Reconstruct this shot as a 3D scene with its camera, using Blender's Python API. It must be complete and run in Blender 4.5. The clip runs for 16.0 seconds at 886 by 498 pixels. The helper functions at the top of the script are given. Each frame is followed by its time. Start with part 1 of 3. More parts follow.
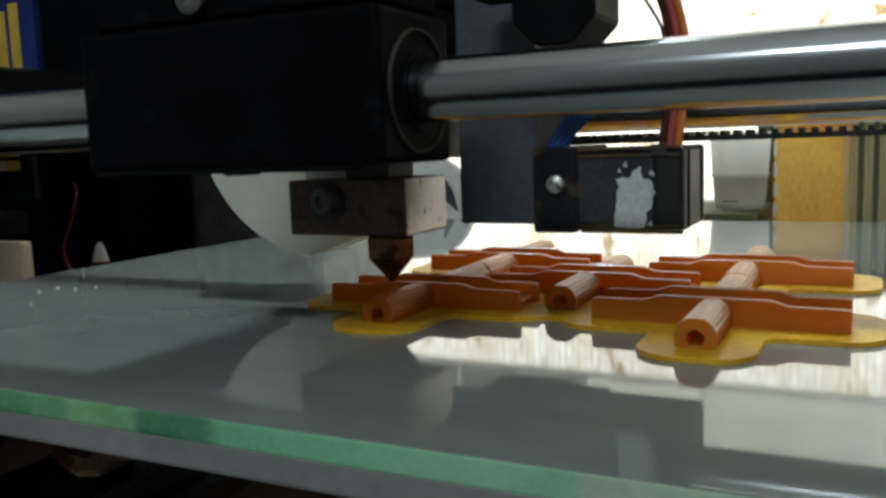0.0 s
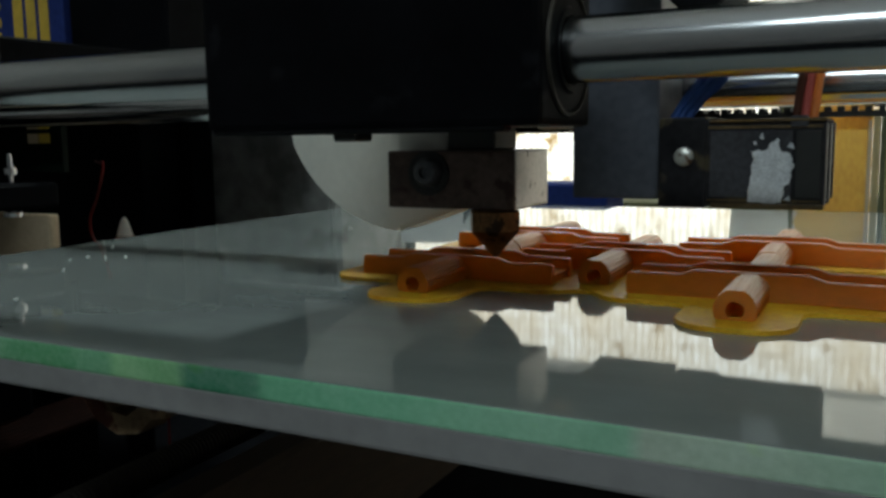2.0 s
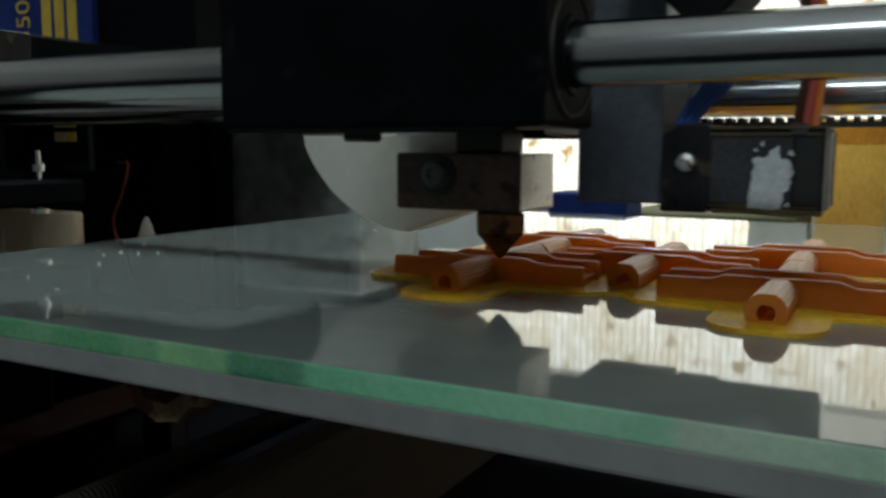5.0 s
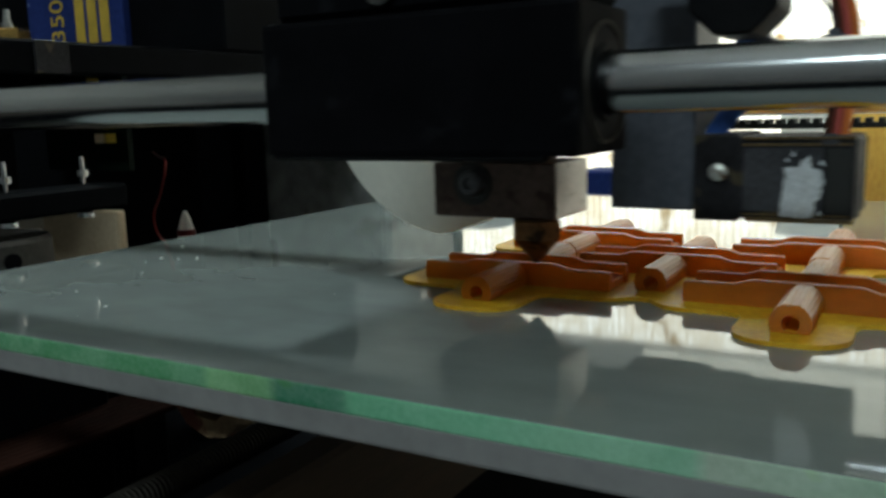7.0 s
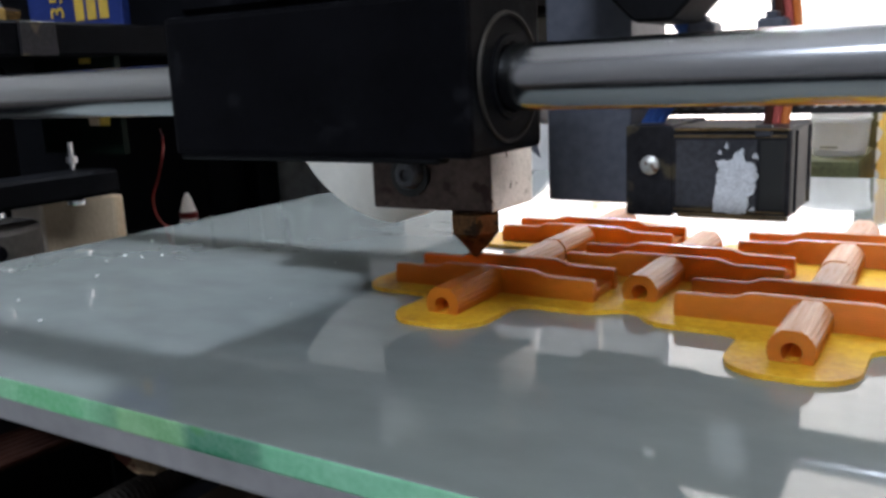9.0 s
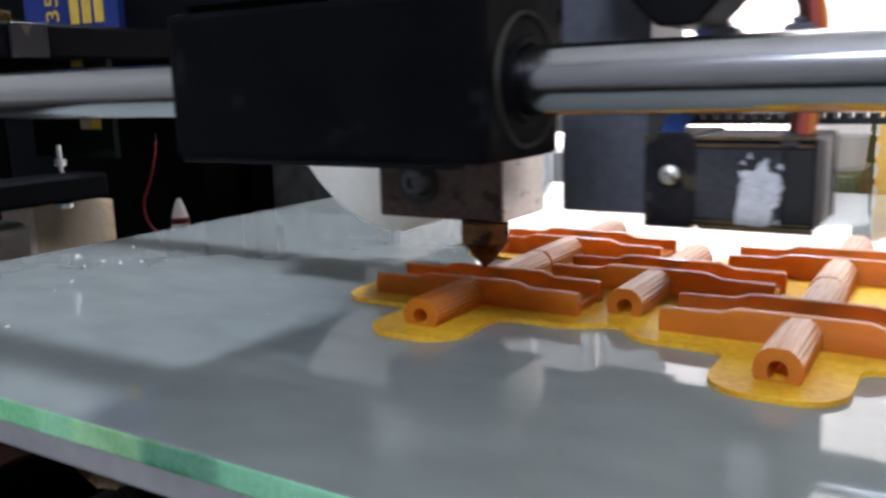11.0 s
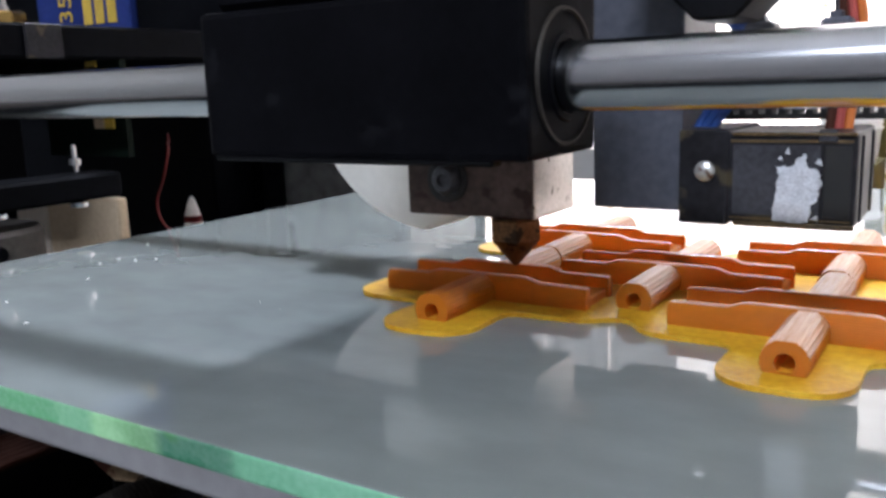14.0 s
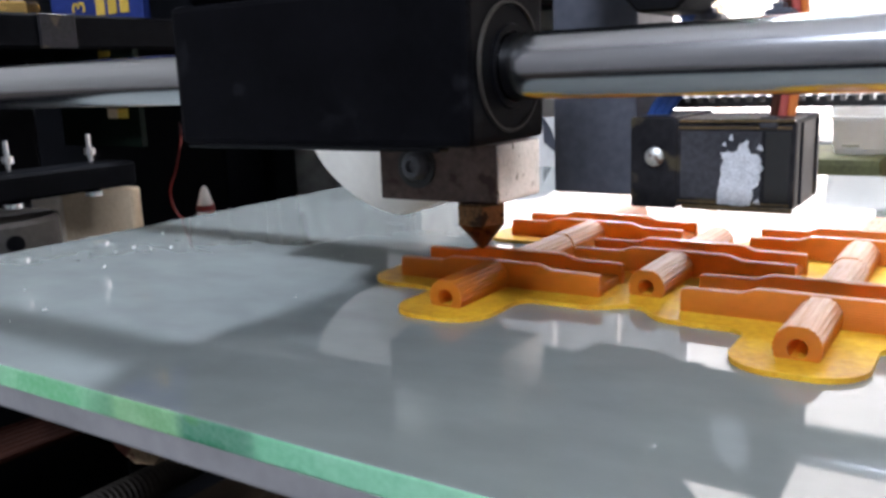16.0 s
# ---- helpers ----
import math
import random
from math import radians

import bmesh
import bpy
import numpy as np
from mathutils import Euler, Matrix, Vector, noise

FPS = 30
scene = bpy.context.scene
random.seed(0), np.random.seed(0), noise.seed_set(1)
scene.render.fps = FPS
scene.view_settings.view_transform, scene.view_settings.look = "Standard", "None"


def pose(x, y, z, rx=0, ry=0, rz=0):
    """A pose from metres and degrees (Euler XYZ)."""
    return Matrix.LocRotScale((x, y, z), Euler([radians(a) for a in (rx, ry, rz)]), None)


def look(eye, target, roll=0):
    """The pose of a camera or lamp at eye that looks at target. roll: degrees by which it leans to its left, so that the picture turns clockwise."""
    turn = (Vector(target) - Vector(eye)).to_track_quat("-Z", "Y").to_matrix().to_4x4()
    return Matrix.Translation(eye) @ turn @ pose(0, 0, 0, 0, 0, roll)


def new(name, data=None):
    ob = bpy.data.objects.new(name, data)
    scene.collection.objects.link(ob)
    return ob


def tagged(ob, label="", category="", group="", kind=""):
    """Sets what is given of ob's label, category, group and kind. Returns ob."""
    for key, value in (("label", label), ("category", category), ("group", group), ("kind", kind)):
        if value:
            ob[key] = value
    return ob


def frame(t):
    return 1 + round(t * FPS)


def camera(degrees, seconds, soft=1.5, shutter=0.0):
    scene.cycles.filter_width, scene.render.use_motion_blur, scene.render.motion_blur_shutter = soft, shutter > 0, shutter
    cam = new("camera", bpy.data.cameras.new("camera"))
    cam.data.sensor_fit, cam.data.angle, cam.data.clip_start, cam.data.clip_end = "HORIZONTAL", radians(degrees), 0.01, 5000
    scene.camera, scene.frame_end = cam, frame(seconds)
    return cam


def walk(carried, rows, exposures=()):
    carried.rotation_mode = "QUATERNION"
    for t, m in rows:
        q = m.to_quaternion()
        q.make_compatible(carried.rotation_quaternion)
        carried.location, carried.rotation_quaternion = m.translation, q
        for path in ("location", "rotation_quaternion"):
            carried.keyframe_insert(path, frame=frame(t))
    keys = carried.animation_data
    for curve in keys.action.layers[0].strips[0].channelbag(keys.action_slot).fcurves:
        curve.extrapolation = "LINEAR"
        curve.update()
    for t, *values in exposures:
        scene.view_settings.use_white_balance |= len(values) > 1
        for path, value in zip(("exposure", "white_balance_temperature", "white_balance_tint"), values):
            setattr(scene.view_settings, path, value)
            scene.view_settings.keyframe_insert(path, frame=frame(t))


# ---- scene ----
# A desktop 3D printer at work. Lengths below are in millimetres; the top of the glass is z = 0 there,
# and stands GLASS metres over the table top.
GLASS = 0.095
DECK = -95.0

cam = camera(55.05, 16.0, soft=3.1, shutter=0.5)
# seconds, x, y, z in mm, then the turn in degrees
ROWS = [
    (0, 64.82, -131.21, 29.03, 83.036, 1.984, 26.352),
    (0.5, 63.44, -133.17, 26.85, 83.266, 1.264, 25.979),
    (1, 62.92, -134.64, 26.76, 82.965, 1.459, 26.315),
    (1.5, 61.27, -135.67, 26.54, 83.038, 1.089, 26.358),
    (2, 61.16, -134.80, 25.65, 82.567, 0.821, 27.058),
    (2.5, 59.80, -136.48, 24.83, 82.823, 0.494, 27.280),
    (3, 60.06, -136.13, 24.62, 83.062, 0.324, 27.341),
    (3.5, 60.05, -136.03, 24.04, 83.146, 0.035, 27.497),
    (6, 58.44, -138.22, 25.27, 83.318, -0.126, 28.201),
    (6.5, 58.22, -139.29, 27.78, 82.207, 0.758, 28.673),
    (7, 60.63, -141.21, 32.84, 80.818, 1.553, 29.714),
    (7.5, 62.13, -140.37, 35.45, 80.037, 1.895, 30.600),
    (8, 64.13, -140.01, 38.60, 78.632, 2.566, 31.507),
    (8.5, 64.74, -130.07, 36.83, 78.632, 2.291, 32.340),
    (9, 61.41, -127.70, 36.50, 78.496, 2.378, 31.562),
    (9.5, 60.98, -124.79, 35.67, 79.247, 1.523, 31.537),
    (12, 62.62, -124.47, 35.45, 79.192, 1.724, 31.802),
    (12.5, 62.73, -125.49, 35.94, 79.043, 1.891, 31.881),
    (13, 62.86, -125.18, 35.89, 78.788, 2.058, 32.218),
    (13.5, 62.55, -125.49, 35.52, 78.914, 2.077, 32.305),
    (14, 62.90, -125.63, 35.51, 79.084, 1.965, 32.384),
    (14.5, 62.92, -126.17, 35.84, 78.913, 2.074, 32.450),
    (15, 62.92, -126.23, 35.68, 78.822, 2.062, 32.548),
    (15.5, 63.10, -126.56, 35.82, 78.723, 2.226, 32.748),
    (16, 62.83, -126.95, 35.26, 78.448, 2.118, 32.971),
]


def place(x, y, z):
    return Vector((x * 0.001, y * 0.001, GLASS + z * 0.001))


walk(cam, [(t, pose(*place(x, y, z), rx, ry, rz)) for t, x, y, z, rx, ry, rz in ROWS],
     exposures=[(0.0, 1.42, 6200, -2), (0.7, 1.06, 6100, -4), (3.5, 1.04, 6100, -4), (6.0, 1.04, 6100, -4), (7.0, 1.34, 6050, -7), (7.5, 1.64, 6000, 2), (8.5, 2.18, 5900, 9),
                (9.5, 2.44, 5850, 15), (12.0, 2.58, 5850, 16), (14.0, 2.70, 5850, 16), (16.0, 2.82, 5850, 16)])

# ---- light ----
world = bpy.data.worlds.new("world")
scene.world = world
world.use_nodes = True
sky = world.node_tree.nodes.new("ShaderNodeTexSky")
sky.sky_type, sky.sun_disc = "NISHITA", False
sky.sun_elevation, sky.sun_rotation = radians(38), radians(20)
world.node_tree.links.new(sky.outputs[0], world.node_tree.nodes["Background"].inputs[0])
world.node_tree.nodes["Background"].inputs[1].default_value = 0.08


def area(name, eye, target, w, h, watts, colour):
    d = bpy.data.lights.new(name, "AREA")
    d.shape, d.size, d.size_y, d.energy, d.color = "RECTANGLE", w, h, watts, colour
    ob = new(name, d)
    ob.matrix_world = look(eye, target)
    return ob


# daylight coming in through the high window in the far wall, and through the one in the wall behind the bench
area("high_window_daylight", (-0.30, 0.66, 1.155), (-0.02, -0.02, 0.1), 0.16, 0.16, 4.5, (0.94, 0.98, 1.0))
area("front_window_daylight", (0.22, -1.33, 1.25), (0.0, -0.05, 0.1), 0.64, 0.22, 3.6, (0.93, 0.98, 1.0))


# ---- materials ----
def material(name, colour, rough=0.5, metal=0.0, vary=0.15, scale=60.0, bump=0.0, bump_scale=None, stretch=(1, 1, 1), spots=None,
             spec=0.5, coat=0.0, sheer=0.0, rough_vary=0.1, colour2=None, layers=0.0):
    m = bpy.data.materials.new(name)
    m.use_nodes = True
    nt = m.node_tree
    n, l = nt.nodes, nt.links
    b = n["Principled BSDF"]
    tc = n.new("ShaderNodeTexCoord")
    mp = n.new("ShaderNodeMapping")
    mp.inputs["Scale"].default_value = stretch
    l.new(tc.outputs["Object"], mp.inputs[0])
    tex = n.new("ShaderNodeTexNoise")
    tex.inputs["Scale"].default_value, tex.inputs["Detail"].default_value = scale, 6.0
    l.new(mp.outputs[0], tex.inputs["Vector"])
    fine = n.new("ShaderNodeTexNoise")
    fine.inputs["Scale"].default_value, fine.inputs["Detail"].default_value = scale * 9, 4.0
    l.new(mp.outputs[0], fine.inputs["Vector"])
    mix = n.new("ShaderNodeMix")
    mix.inputs[0].default_value = 0.4
    l.new(tex.outputs[0], mix.inputs[2])
    l.new(fine.outputs[0], mix.inputs[3])
    ramp = n.new("ShaderNodeValToRGB")
    lo = [max(0, c * (1 - vary)) for c in colour]
    hi = [min(1, c * (1 + vary)) for c in (colour2 or colour)]
    ramp.color_ramp.elements[0].position, ramp.color_ramp.elements[1].position = 0.35, 0.65
    ramp.color_ramp.elements[0].color, ramp.color_ramp.elements[1].color = (*lo, 1), (*hi, 1)
    l.new(mix.outputs[0], ramp.inputs[0])
    out = ramp.outputs[0]
    if spots:
        sp, level, tint = spots
        v = n.new("ShaderNodeTexNoise")
        v.inputs["Scale"].default_value, v.inputs["Detail"].default_value = sp, 8.0
        l.new(mp.outputs[0], v.inputs["Vector"])
        r2 = n.new("ShaderNodeValToRGB")
        r2.color_ramp.elements[0].position, r2.color_ramp.elements[1].position = level, level + 0.06
        l.new(v.outputs[0], r2.inputs[0])
        mx = n.new("ShaderNodeMix")
        mx.data_type = "RGBA"
        l.new(r2.outputs[0], mx.inputs[0])
        l.new(out, mx.inputs[6])
        mx.inputs[7].default_value = (*tint, 1)
        out = mx.outputs[2]
    l.new(out, b.inputs["Base Color"])
    mr = n.new("ShaderNodeMapRange")
    mr.inputs[3].default_value, mr.inputs[4].default_value = max(0.02, rough - rough_vary), min(1, rough + rough_vary)
    l.new(tex.outputs[0], mr.inputs[0])
    l.new(mr.outputs[0], b.inputs["Roughness"])
    b.inputs["Metallic"].default_value = metal
    b.inputs["Specular IOR Level"].default_value = spec
    b.inputs["Coat Weight"].default_value = coat
    if bump:
        bp = n.new("ShaderNodeBump")
        bp.inputs["Strength"].default_value, bp.inputs["Distance"].default_value = bump, 0.0004
        if bump_scale:
            t3 = n.new("ShaderNodeTexNoise")
            t3.inputs["Scale"].default_value = bump_scale
            l.new(mp.outputs[0], t3.inputs["Vector"])
            l.new(t3.outputs[0], bp.inputs["Height"])
        else:
            l.new(fine.outputs[0], bp.inputs["Height"])
        l.new(bp.outputs[0], b.inputs["Normal"])
    if layers:
        # the ridges that the printing nozzle leaves, one per layer
        wv = n.new("ShaderNodeTexWave")
        wv.bands_direction = "Z"
        wv.inputs["Scale"].default_value, wv.inputs["Distortion"].default_value, wv.inputs["Detail Scale"].default_value = 0.314 / layers, 1.2, 0.3
        l.new(tc.outputs["Object"], wv.inputs["Vector"])
        b2 = n.new("ShaderNodeBump")
        b2.inputs["Strength"].default_value, b2.inputs["Distance"].default_value = 0.55, 0.00012
        l.new(wv.outputs[1], b2.inputs["Height"])
        if bump:
            l.new(bp.outputs[0], b2.inputs["Normal"])
        l.new(b2.outputs[0], b.inputs["Normal"])
    if sheer:
        tr = n.new("ShaderNodeBsdfTranslucent")
        l.new(out, tr.inputs[0])
        ms = n.new("ShaderNodeMixShader")
        ms.inputs[0].default_value = sheer
        l.new(b.outputs[0], ms.inputs[1])
        l.new(tr.outputs[0], ms.inputs[2])
        l.new(ms.outputs[0], n["Material Output"].inputs[0])
    return m


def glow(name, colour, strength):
    """Daylight on a pale woven curtain beyond the window, put in as the cloth's own emission: upright ribs, knotted
    and stained here and there.
    """
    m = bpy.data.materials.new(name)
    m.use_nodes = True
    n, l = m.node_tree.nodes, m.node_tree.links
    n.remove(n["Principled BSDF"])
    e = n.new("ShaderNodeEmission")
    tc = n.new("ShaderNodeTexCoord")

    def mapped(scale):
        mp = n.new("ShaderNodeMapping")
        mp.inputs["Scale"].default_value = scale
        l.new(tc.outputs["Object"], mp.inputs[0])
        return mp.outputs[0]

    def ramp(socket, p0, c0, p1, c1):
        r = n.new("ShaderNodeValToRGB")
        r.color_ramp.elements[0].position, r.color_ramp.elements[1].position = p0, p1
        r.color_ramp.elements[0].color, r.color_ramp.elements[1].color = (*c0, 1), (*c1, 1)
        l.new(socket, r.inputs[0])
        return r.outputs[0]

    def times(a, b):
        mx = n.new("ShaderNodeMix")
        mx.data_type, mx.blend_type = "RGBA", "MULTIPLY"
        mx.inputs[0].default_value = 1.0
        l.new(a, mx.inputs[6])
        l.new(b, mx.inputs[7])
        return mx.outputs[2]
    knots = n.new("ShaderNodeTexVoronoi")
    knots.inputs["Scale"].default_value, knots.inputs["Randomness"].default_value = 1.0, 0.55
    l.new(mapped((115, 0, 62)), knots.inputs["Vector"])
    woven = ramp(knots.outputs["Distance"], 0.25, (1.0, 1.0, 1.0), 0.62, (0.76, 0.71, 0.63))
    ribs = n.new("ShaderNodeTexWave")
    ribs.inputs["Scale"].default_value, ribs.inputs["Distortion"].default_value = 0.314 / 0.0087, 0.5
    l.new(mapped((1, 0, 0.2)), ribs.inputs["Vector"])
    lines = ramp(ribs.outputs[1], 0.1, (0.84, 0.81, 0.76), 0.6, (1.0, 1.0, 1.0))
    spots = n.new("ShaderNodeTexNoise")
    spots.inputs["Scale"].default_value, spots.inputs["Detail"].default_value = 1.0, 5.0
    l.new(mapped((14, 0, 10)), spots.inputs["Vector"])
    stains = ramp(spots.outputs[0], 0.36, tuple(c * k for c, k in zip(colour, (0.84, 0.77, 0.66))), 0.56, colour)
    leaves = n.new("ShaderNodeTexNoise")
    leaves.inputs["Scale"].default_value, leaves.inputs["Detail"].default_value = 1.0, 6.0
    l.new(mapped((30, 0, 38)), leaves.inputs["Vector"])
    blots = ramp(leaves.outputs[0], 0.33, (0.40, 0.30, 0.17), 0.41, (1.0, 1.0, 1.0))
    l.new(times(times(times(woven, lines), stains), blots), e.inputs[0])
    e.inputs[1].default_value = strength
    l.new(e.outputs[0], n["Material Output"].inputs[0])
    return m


BLACK = material("black_printed_plastic", (0.0038, 0.0038, 0.005), 0.5, vary=0.4, scale=90, bump=0.05, spots=(130, 0.62, (0.010, 0.010, 0.012)), spec=0.035)
BLACK_EDGE = material("worn_black_plastic", (0.007, 0.007, 0.008), 0.5, vary=0.3, scale=120, bump=0.1, spec=0.06)
STEEL = material("ground_steel", (0.54, 0.55, 0.575), 0.17, 1.0, vary=0.06, scale=30, stretch=(0.3, 12, 12), bump=0.03, rough_vary=0.06)
DULL_STEEL = material("dull_steel", (0.27, 0.27, 0.27), 0.45, 1.0, vary=0.2, scale=90)
DARK_STEEL = material("dark_steel", (0.10, 0.10, 0.11), 0.4, 0.6, vary=0.4, scale=150, bump=0.2)
RUSTY = material("rusted_bright_steel", (0.62, 0.62, 0.60), 0.35, 0.8, vary=0.2, scale=300, spots=(330, 0.52, (0.16, 0.07, 0.03)), bump=0.3)
BRASS = material("tarnished_brass", (0.24, 0.125, 0.055), 0.42, 0.85, vary=0.5, scale=180, bump=0.2, spots=(420, 0.55, (0.05, 0.03, 0.02)))
COPPER = material("heat_stained_aluminium", (0.10, 0.068, 0.058), 0.45, 0.7, vary=0.4, scale=110, bump=0.15, spots=(200, 0.56, (0.055, 0.03, 0.025)))
ALUMINIUM = material("raw_aluminium", (0.50, 0.48, 0.46), 0.45, 0.7, vary=0.25, scale=160, bump=0.15, spots=(500, 0.63, (0.05, 0.04, 0.02)))
WHITE = material("white_printed_plastic", (0.74, 0.73, 0.69), 0.5, vary=0.06, scale=60, bump=0.1, sheer=0.35, layers=0.0004)
ORANGE = material("orange_printed_plastic", (0.75, 0.275, 0.022), 0.34, spec=0.3, layers=0.00034, vary=0.09, scale=70, bump=0.2, bump_scale=1500, stretch=(0.8, 1, 1.5), sheer=0.48, spots=(60, 0.60, (0.72, 0.27, 0.016)))
# next two, for wall rims and peg tops: sheen painted in as paler colour
SHEEN_TOP = material("glossy_sheen_tinted_plastic", (0.80, 0.33, 0.11), 0.24, spec=0.7, vary=0.25, scale=200, bump=0.3, bump_scale=1800, stretch=(0.15, 1, 1), sheer=0.3, colour2=(0.86, 0.52, 0.34))
RIBBED = material("sheen_streaked_orange_plastic", (0.74, 0.29, 0.07), 0.34, spec=0.55, vary=0.15, scale=420, bump=0.5, bump_scale=900, stretch=(1.6, 0.05, 1.6), sheer=0.4, colour2=(0.86, 0.64, 0.46))
RAFT = material("yellow_orange_raft_plastic", (0.86, 0.39, 0.010), 0.4, vary=0.22, scale=110, bump=0.3, bump_scale=1200, sheer=0.1, colour2=(0.90, 0.53, 0.03))
GLASS_TOP = material("hazy_build_glass", (0.215, 0.238, 0.232), 0.04, vary=0.09, scale=10, stretch=(1, 1.6, 1), rough_vary=0.025, colour2=(0.24, 0.268, 0.26), spec=0.85)


def cut_glass_edge():
    """The cut edge of float glass: the light it carries is painted as paler and deeper green bands, mottled where it
    was chipped.
    """
    m = material("green_glass_edge", (0.06, 0.50, 0.22), 0.28, vary=0.6, scale=150, stretch=(0.8, 1, 1.0), colour2=(0.56, 1.0, 0.62), spec=0.3, spots=(150, 0.63, (0.52, 0.80, 0.26)), bump=0.2, sheer=0.36)
    n, l = m.node_tree.nodes, m.node_tree.links
    b = n["Principled BSDF"]
    was = b.inputs["Base Color"].links[0].from_socket
    tc = n.new("ShaderNodeTexCoord")
    mp = n.new("ShaderNodeMapping")
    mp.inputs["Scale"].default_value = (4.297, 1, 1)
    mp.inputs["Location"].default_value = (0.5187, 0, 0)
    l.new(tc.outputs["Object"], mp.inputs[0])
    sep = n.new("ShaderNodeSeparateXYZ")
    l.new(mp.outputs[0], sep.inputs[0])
    # colour ramp along x: bright stretches stand for light piped through the plate
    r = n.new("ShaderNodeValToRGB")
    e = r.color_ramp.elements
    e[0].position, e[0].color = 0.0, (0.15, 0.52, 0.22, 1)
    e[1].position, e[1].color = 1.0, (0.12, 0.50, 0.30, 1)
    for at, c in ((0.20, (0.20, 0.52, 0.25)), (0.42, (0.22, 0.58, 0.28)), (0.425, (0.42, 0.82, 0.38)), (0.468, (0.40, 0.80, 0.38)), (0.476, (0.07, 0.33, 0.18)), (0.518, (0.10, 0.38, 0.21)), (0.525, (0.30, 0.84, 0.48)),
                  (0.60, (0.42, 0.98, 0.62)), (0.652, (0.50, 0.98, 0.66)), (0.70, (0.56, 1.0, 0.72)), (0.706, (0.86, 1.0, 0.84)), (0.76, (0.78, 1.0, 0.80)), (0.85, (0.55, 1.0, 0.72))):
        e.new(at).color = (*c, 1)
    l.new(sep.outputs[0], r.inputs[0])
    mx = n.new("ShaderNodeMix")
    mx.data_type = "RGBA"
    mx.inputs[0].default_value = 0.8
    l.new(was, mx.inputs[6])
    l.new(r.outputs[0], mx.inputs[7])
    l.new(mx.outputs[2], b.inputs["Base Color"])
    l.new(mx.outputs[2], n["Translucent BSDF"].inputs[0])
    return m


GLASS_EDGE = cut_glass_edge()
GLASS_TOP.node_tree.nodes["Principled BSDF"].inputs["IOR"].default_value = 1.55
PLATE = material("anodised_bed_plate", (0.31, 0.305, 0.31), 0.6, 0.1, vary=0.12, scale=50, bump=0.1)
SERVO = material("smoked_servo_plastic", (0.022, 0.021, 0.024), 0.4, vary=0.4, scale=90, coat=0.0, spec=0.07, spots=(160, 0.57, (0.07, 0.058, 0.038)))
PANEL = material("greyed_smoked_plastic", (0.050, 0.050, 0.058), 0.35, vary=0.4, scale=160, spec=0.25, bump=0.1)
SLATE = material("slate_grey_plastic", (0.088, 0.093, 0.115), 0.5, vary=0.25, scale=70, bump=0.12, spec=0.12)
MILKY = material("milky_white_plastic", (0.93, 0.93, 0.92), 0.3, vary=0.03, scale=40, sheer=0.97)
LABEL = material("torn_paper_label", (0.42, 0.44, 0.48), 0.85, vary=0.2, scale=300, bump=0.3, colour2=(0.66, 0.68, 0.72))
CLOUDY = material("cloudy_spool_plastic", (0.66, 0.68, 0.70), 0.5, vary=0.1, scale=40, sheer=0.6)
FRAME = material("black_frame_metal", (0.004, 0.0043, 0.0055), 0.65, vary=0.35, scale=45, bump=0.05, spec=0.02)
WOOD = material("pale_mdf", (0.50, 0.38, 0.25), 0.75, vary=0.1, scale=80, bump=0.1, colour2=(0.56, 0.45, 0.31))
PALE_WOOD = material("pale_fibreboard_edge", (0.62, 0.55, 0.46), 0.8, vary=0.1, scale=80)
CARTON = material("golden_padded_paper", (0.98, 0.71, 0.32), 0.5, vary=0.2, scale=60, bump=0.7, bump_scale=160, stretch=(1, 1, 0.5), sheer=0.85)
PAPER = material("yellowed_paper", (0.72, 0.60, 0.32), 0.8, vary=0.3, scale=120, stretch=(8, 1, 0.3), sheer=0.3)
DARK_PAPER = material("dark_green_book_cloth", (0.14, 0.14, 0.07), 0.7, vary=0.3, scale=90)
RED_CLOTH = material("dark_red_cover", (0.16, 0.025, 0.02), 0.6, vary=0.3, scale=90)
BLUE_CARD = material("blue_printed_card", (0.02, 0.035, 0.16), 0.7, spec=0.1, vary=0.3, scale=60, spots=(220, 0.72, (0.2, 0.24, 0.4)))
YELLOW_INK = material("yellow_ink", (0.62, 0.42, 0.05), 0.5, vary=0.2, scale=150)
RING = material("worn_brown_steel", (0.04, 0.034, 0.028), 0.55, 0.5, vary=0.4, scale=200)
DARK_WOOD = material("old_brown_wood", (0.055, 0.036, 0.022), 0.8, vary=0.3, scale=30, stretch=(6, 0.6, 6), bump=0.2)
SHEET = material("grey_brown_sheet_metal", (0.33, 0.33, 0.32), 0.55, 0.1, vary=0.5, scale=12, spots=(30, 0.6, (0.05, 0.035, 0.02)))
COUPLING = material("dull_grey_coupling", (0.06, 0.056, 0.052), 0.6, vary=0.3, scale=60, spec=0.1)
CLIP = material("dull_beige_plastic", (0.20, 0.14, 0.08), 0.7, vary=0.4, scale=160, spots=(230, 0.58, (0.07, 0.02, 0.012)), spec=0.2)
AMBER = material("dark_amber_plastic", (0.11, 0.075, 0.035), 0.2, vary=0.4, scale=160, coat=0.5)
BRIGHT_BRASS = material("yellow_brass", (0.55, 0.36, 0.12), 0.25, 1.0, vary=0.2, scale=90)
PINK_WIRE = material("faded_red_wire_sleeve", (0.42, 0.09, 0.075), 0.5, spec=0.2)
RED_WIRE = material("red_wire_sleeve", (0.10, 0.007, 0.006), 0.5, spec=0.2)
BLUE_WIRE = material("blue_wire_sleeve", (0.02, 0.07, 0.28), 0.4)
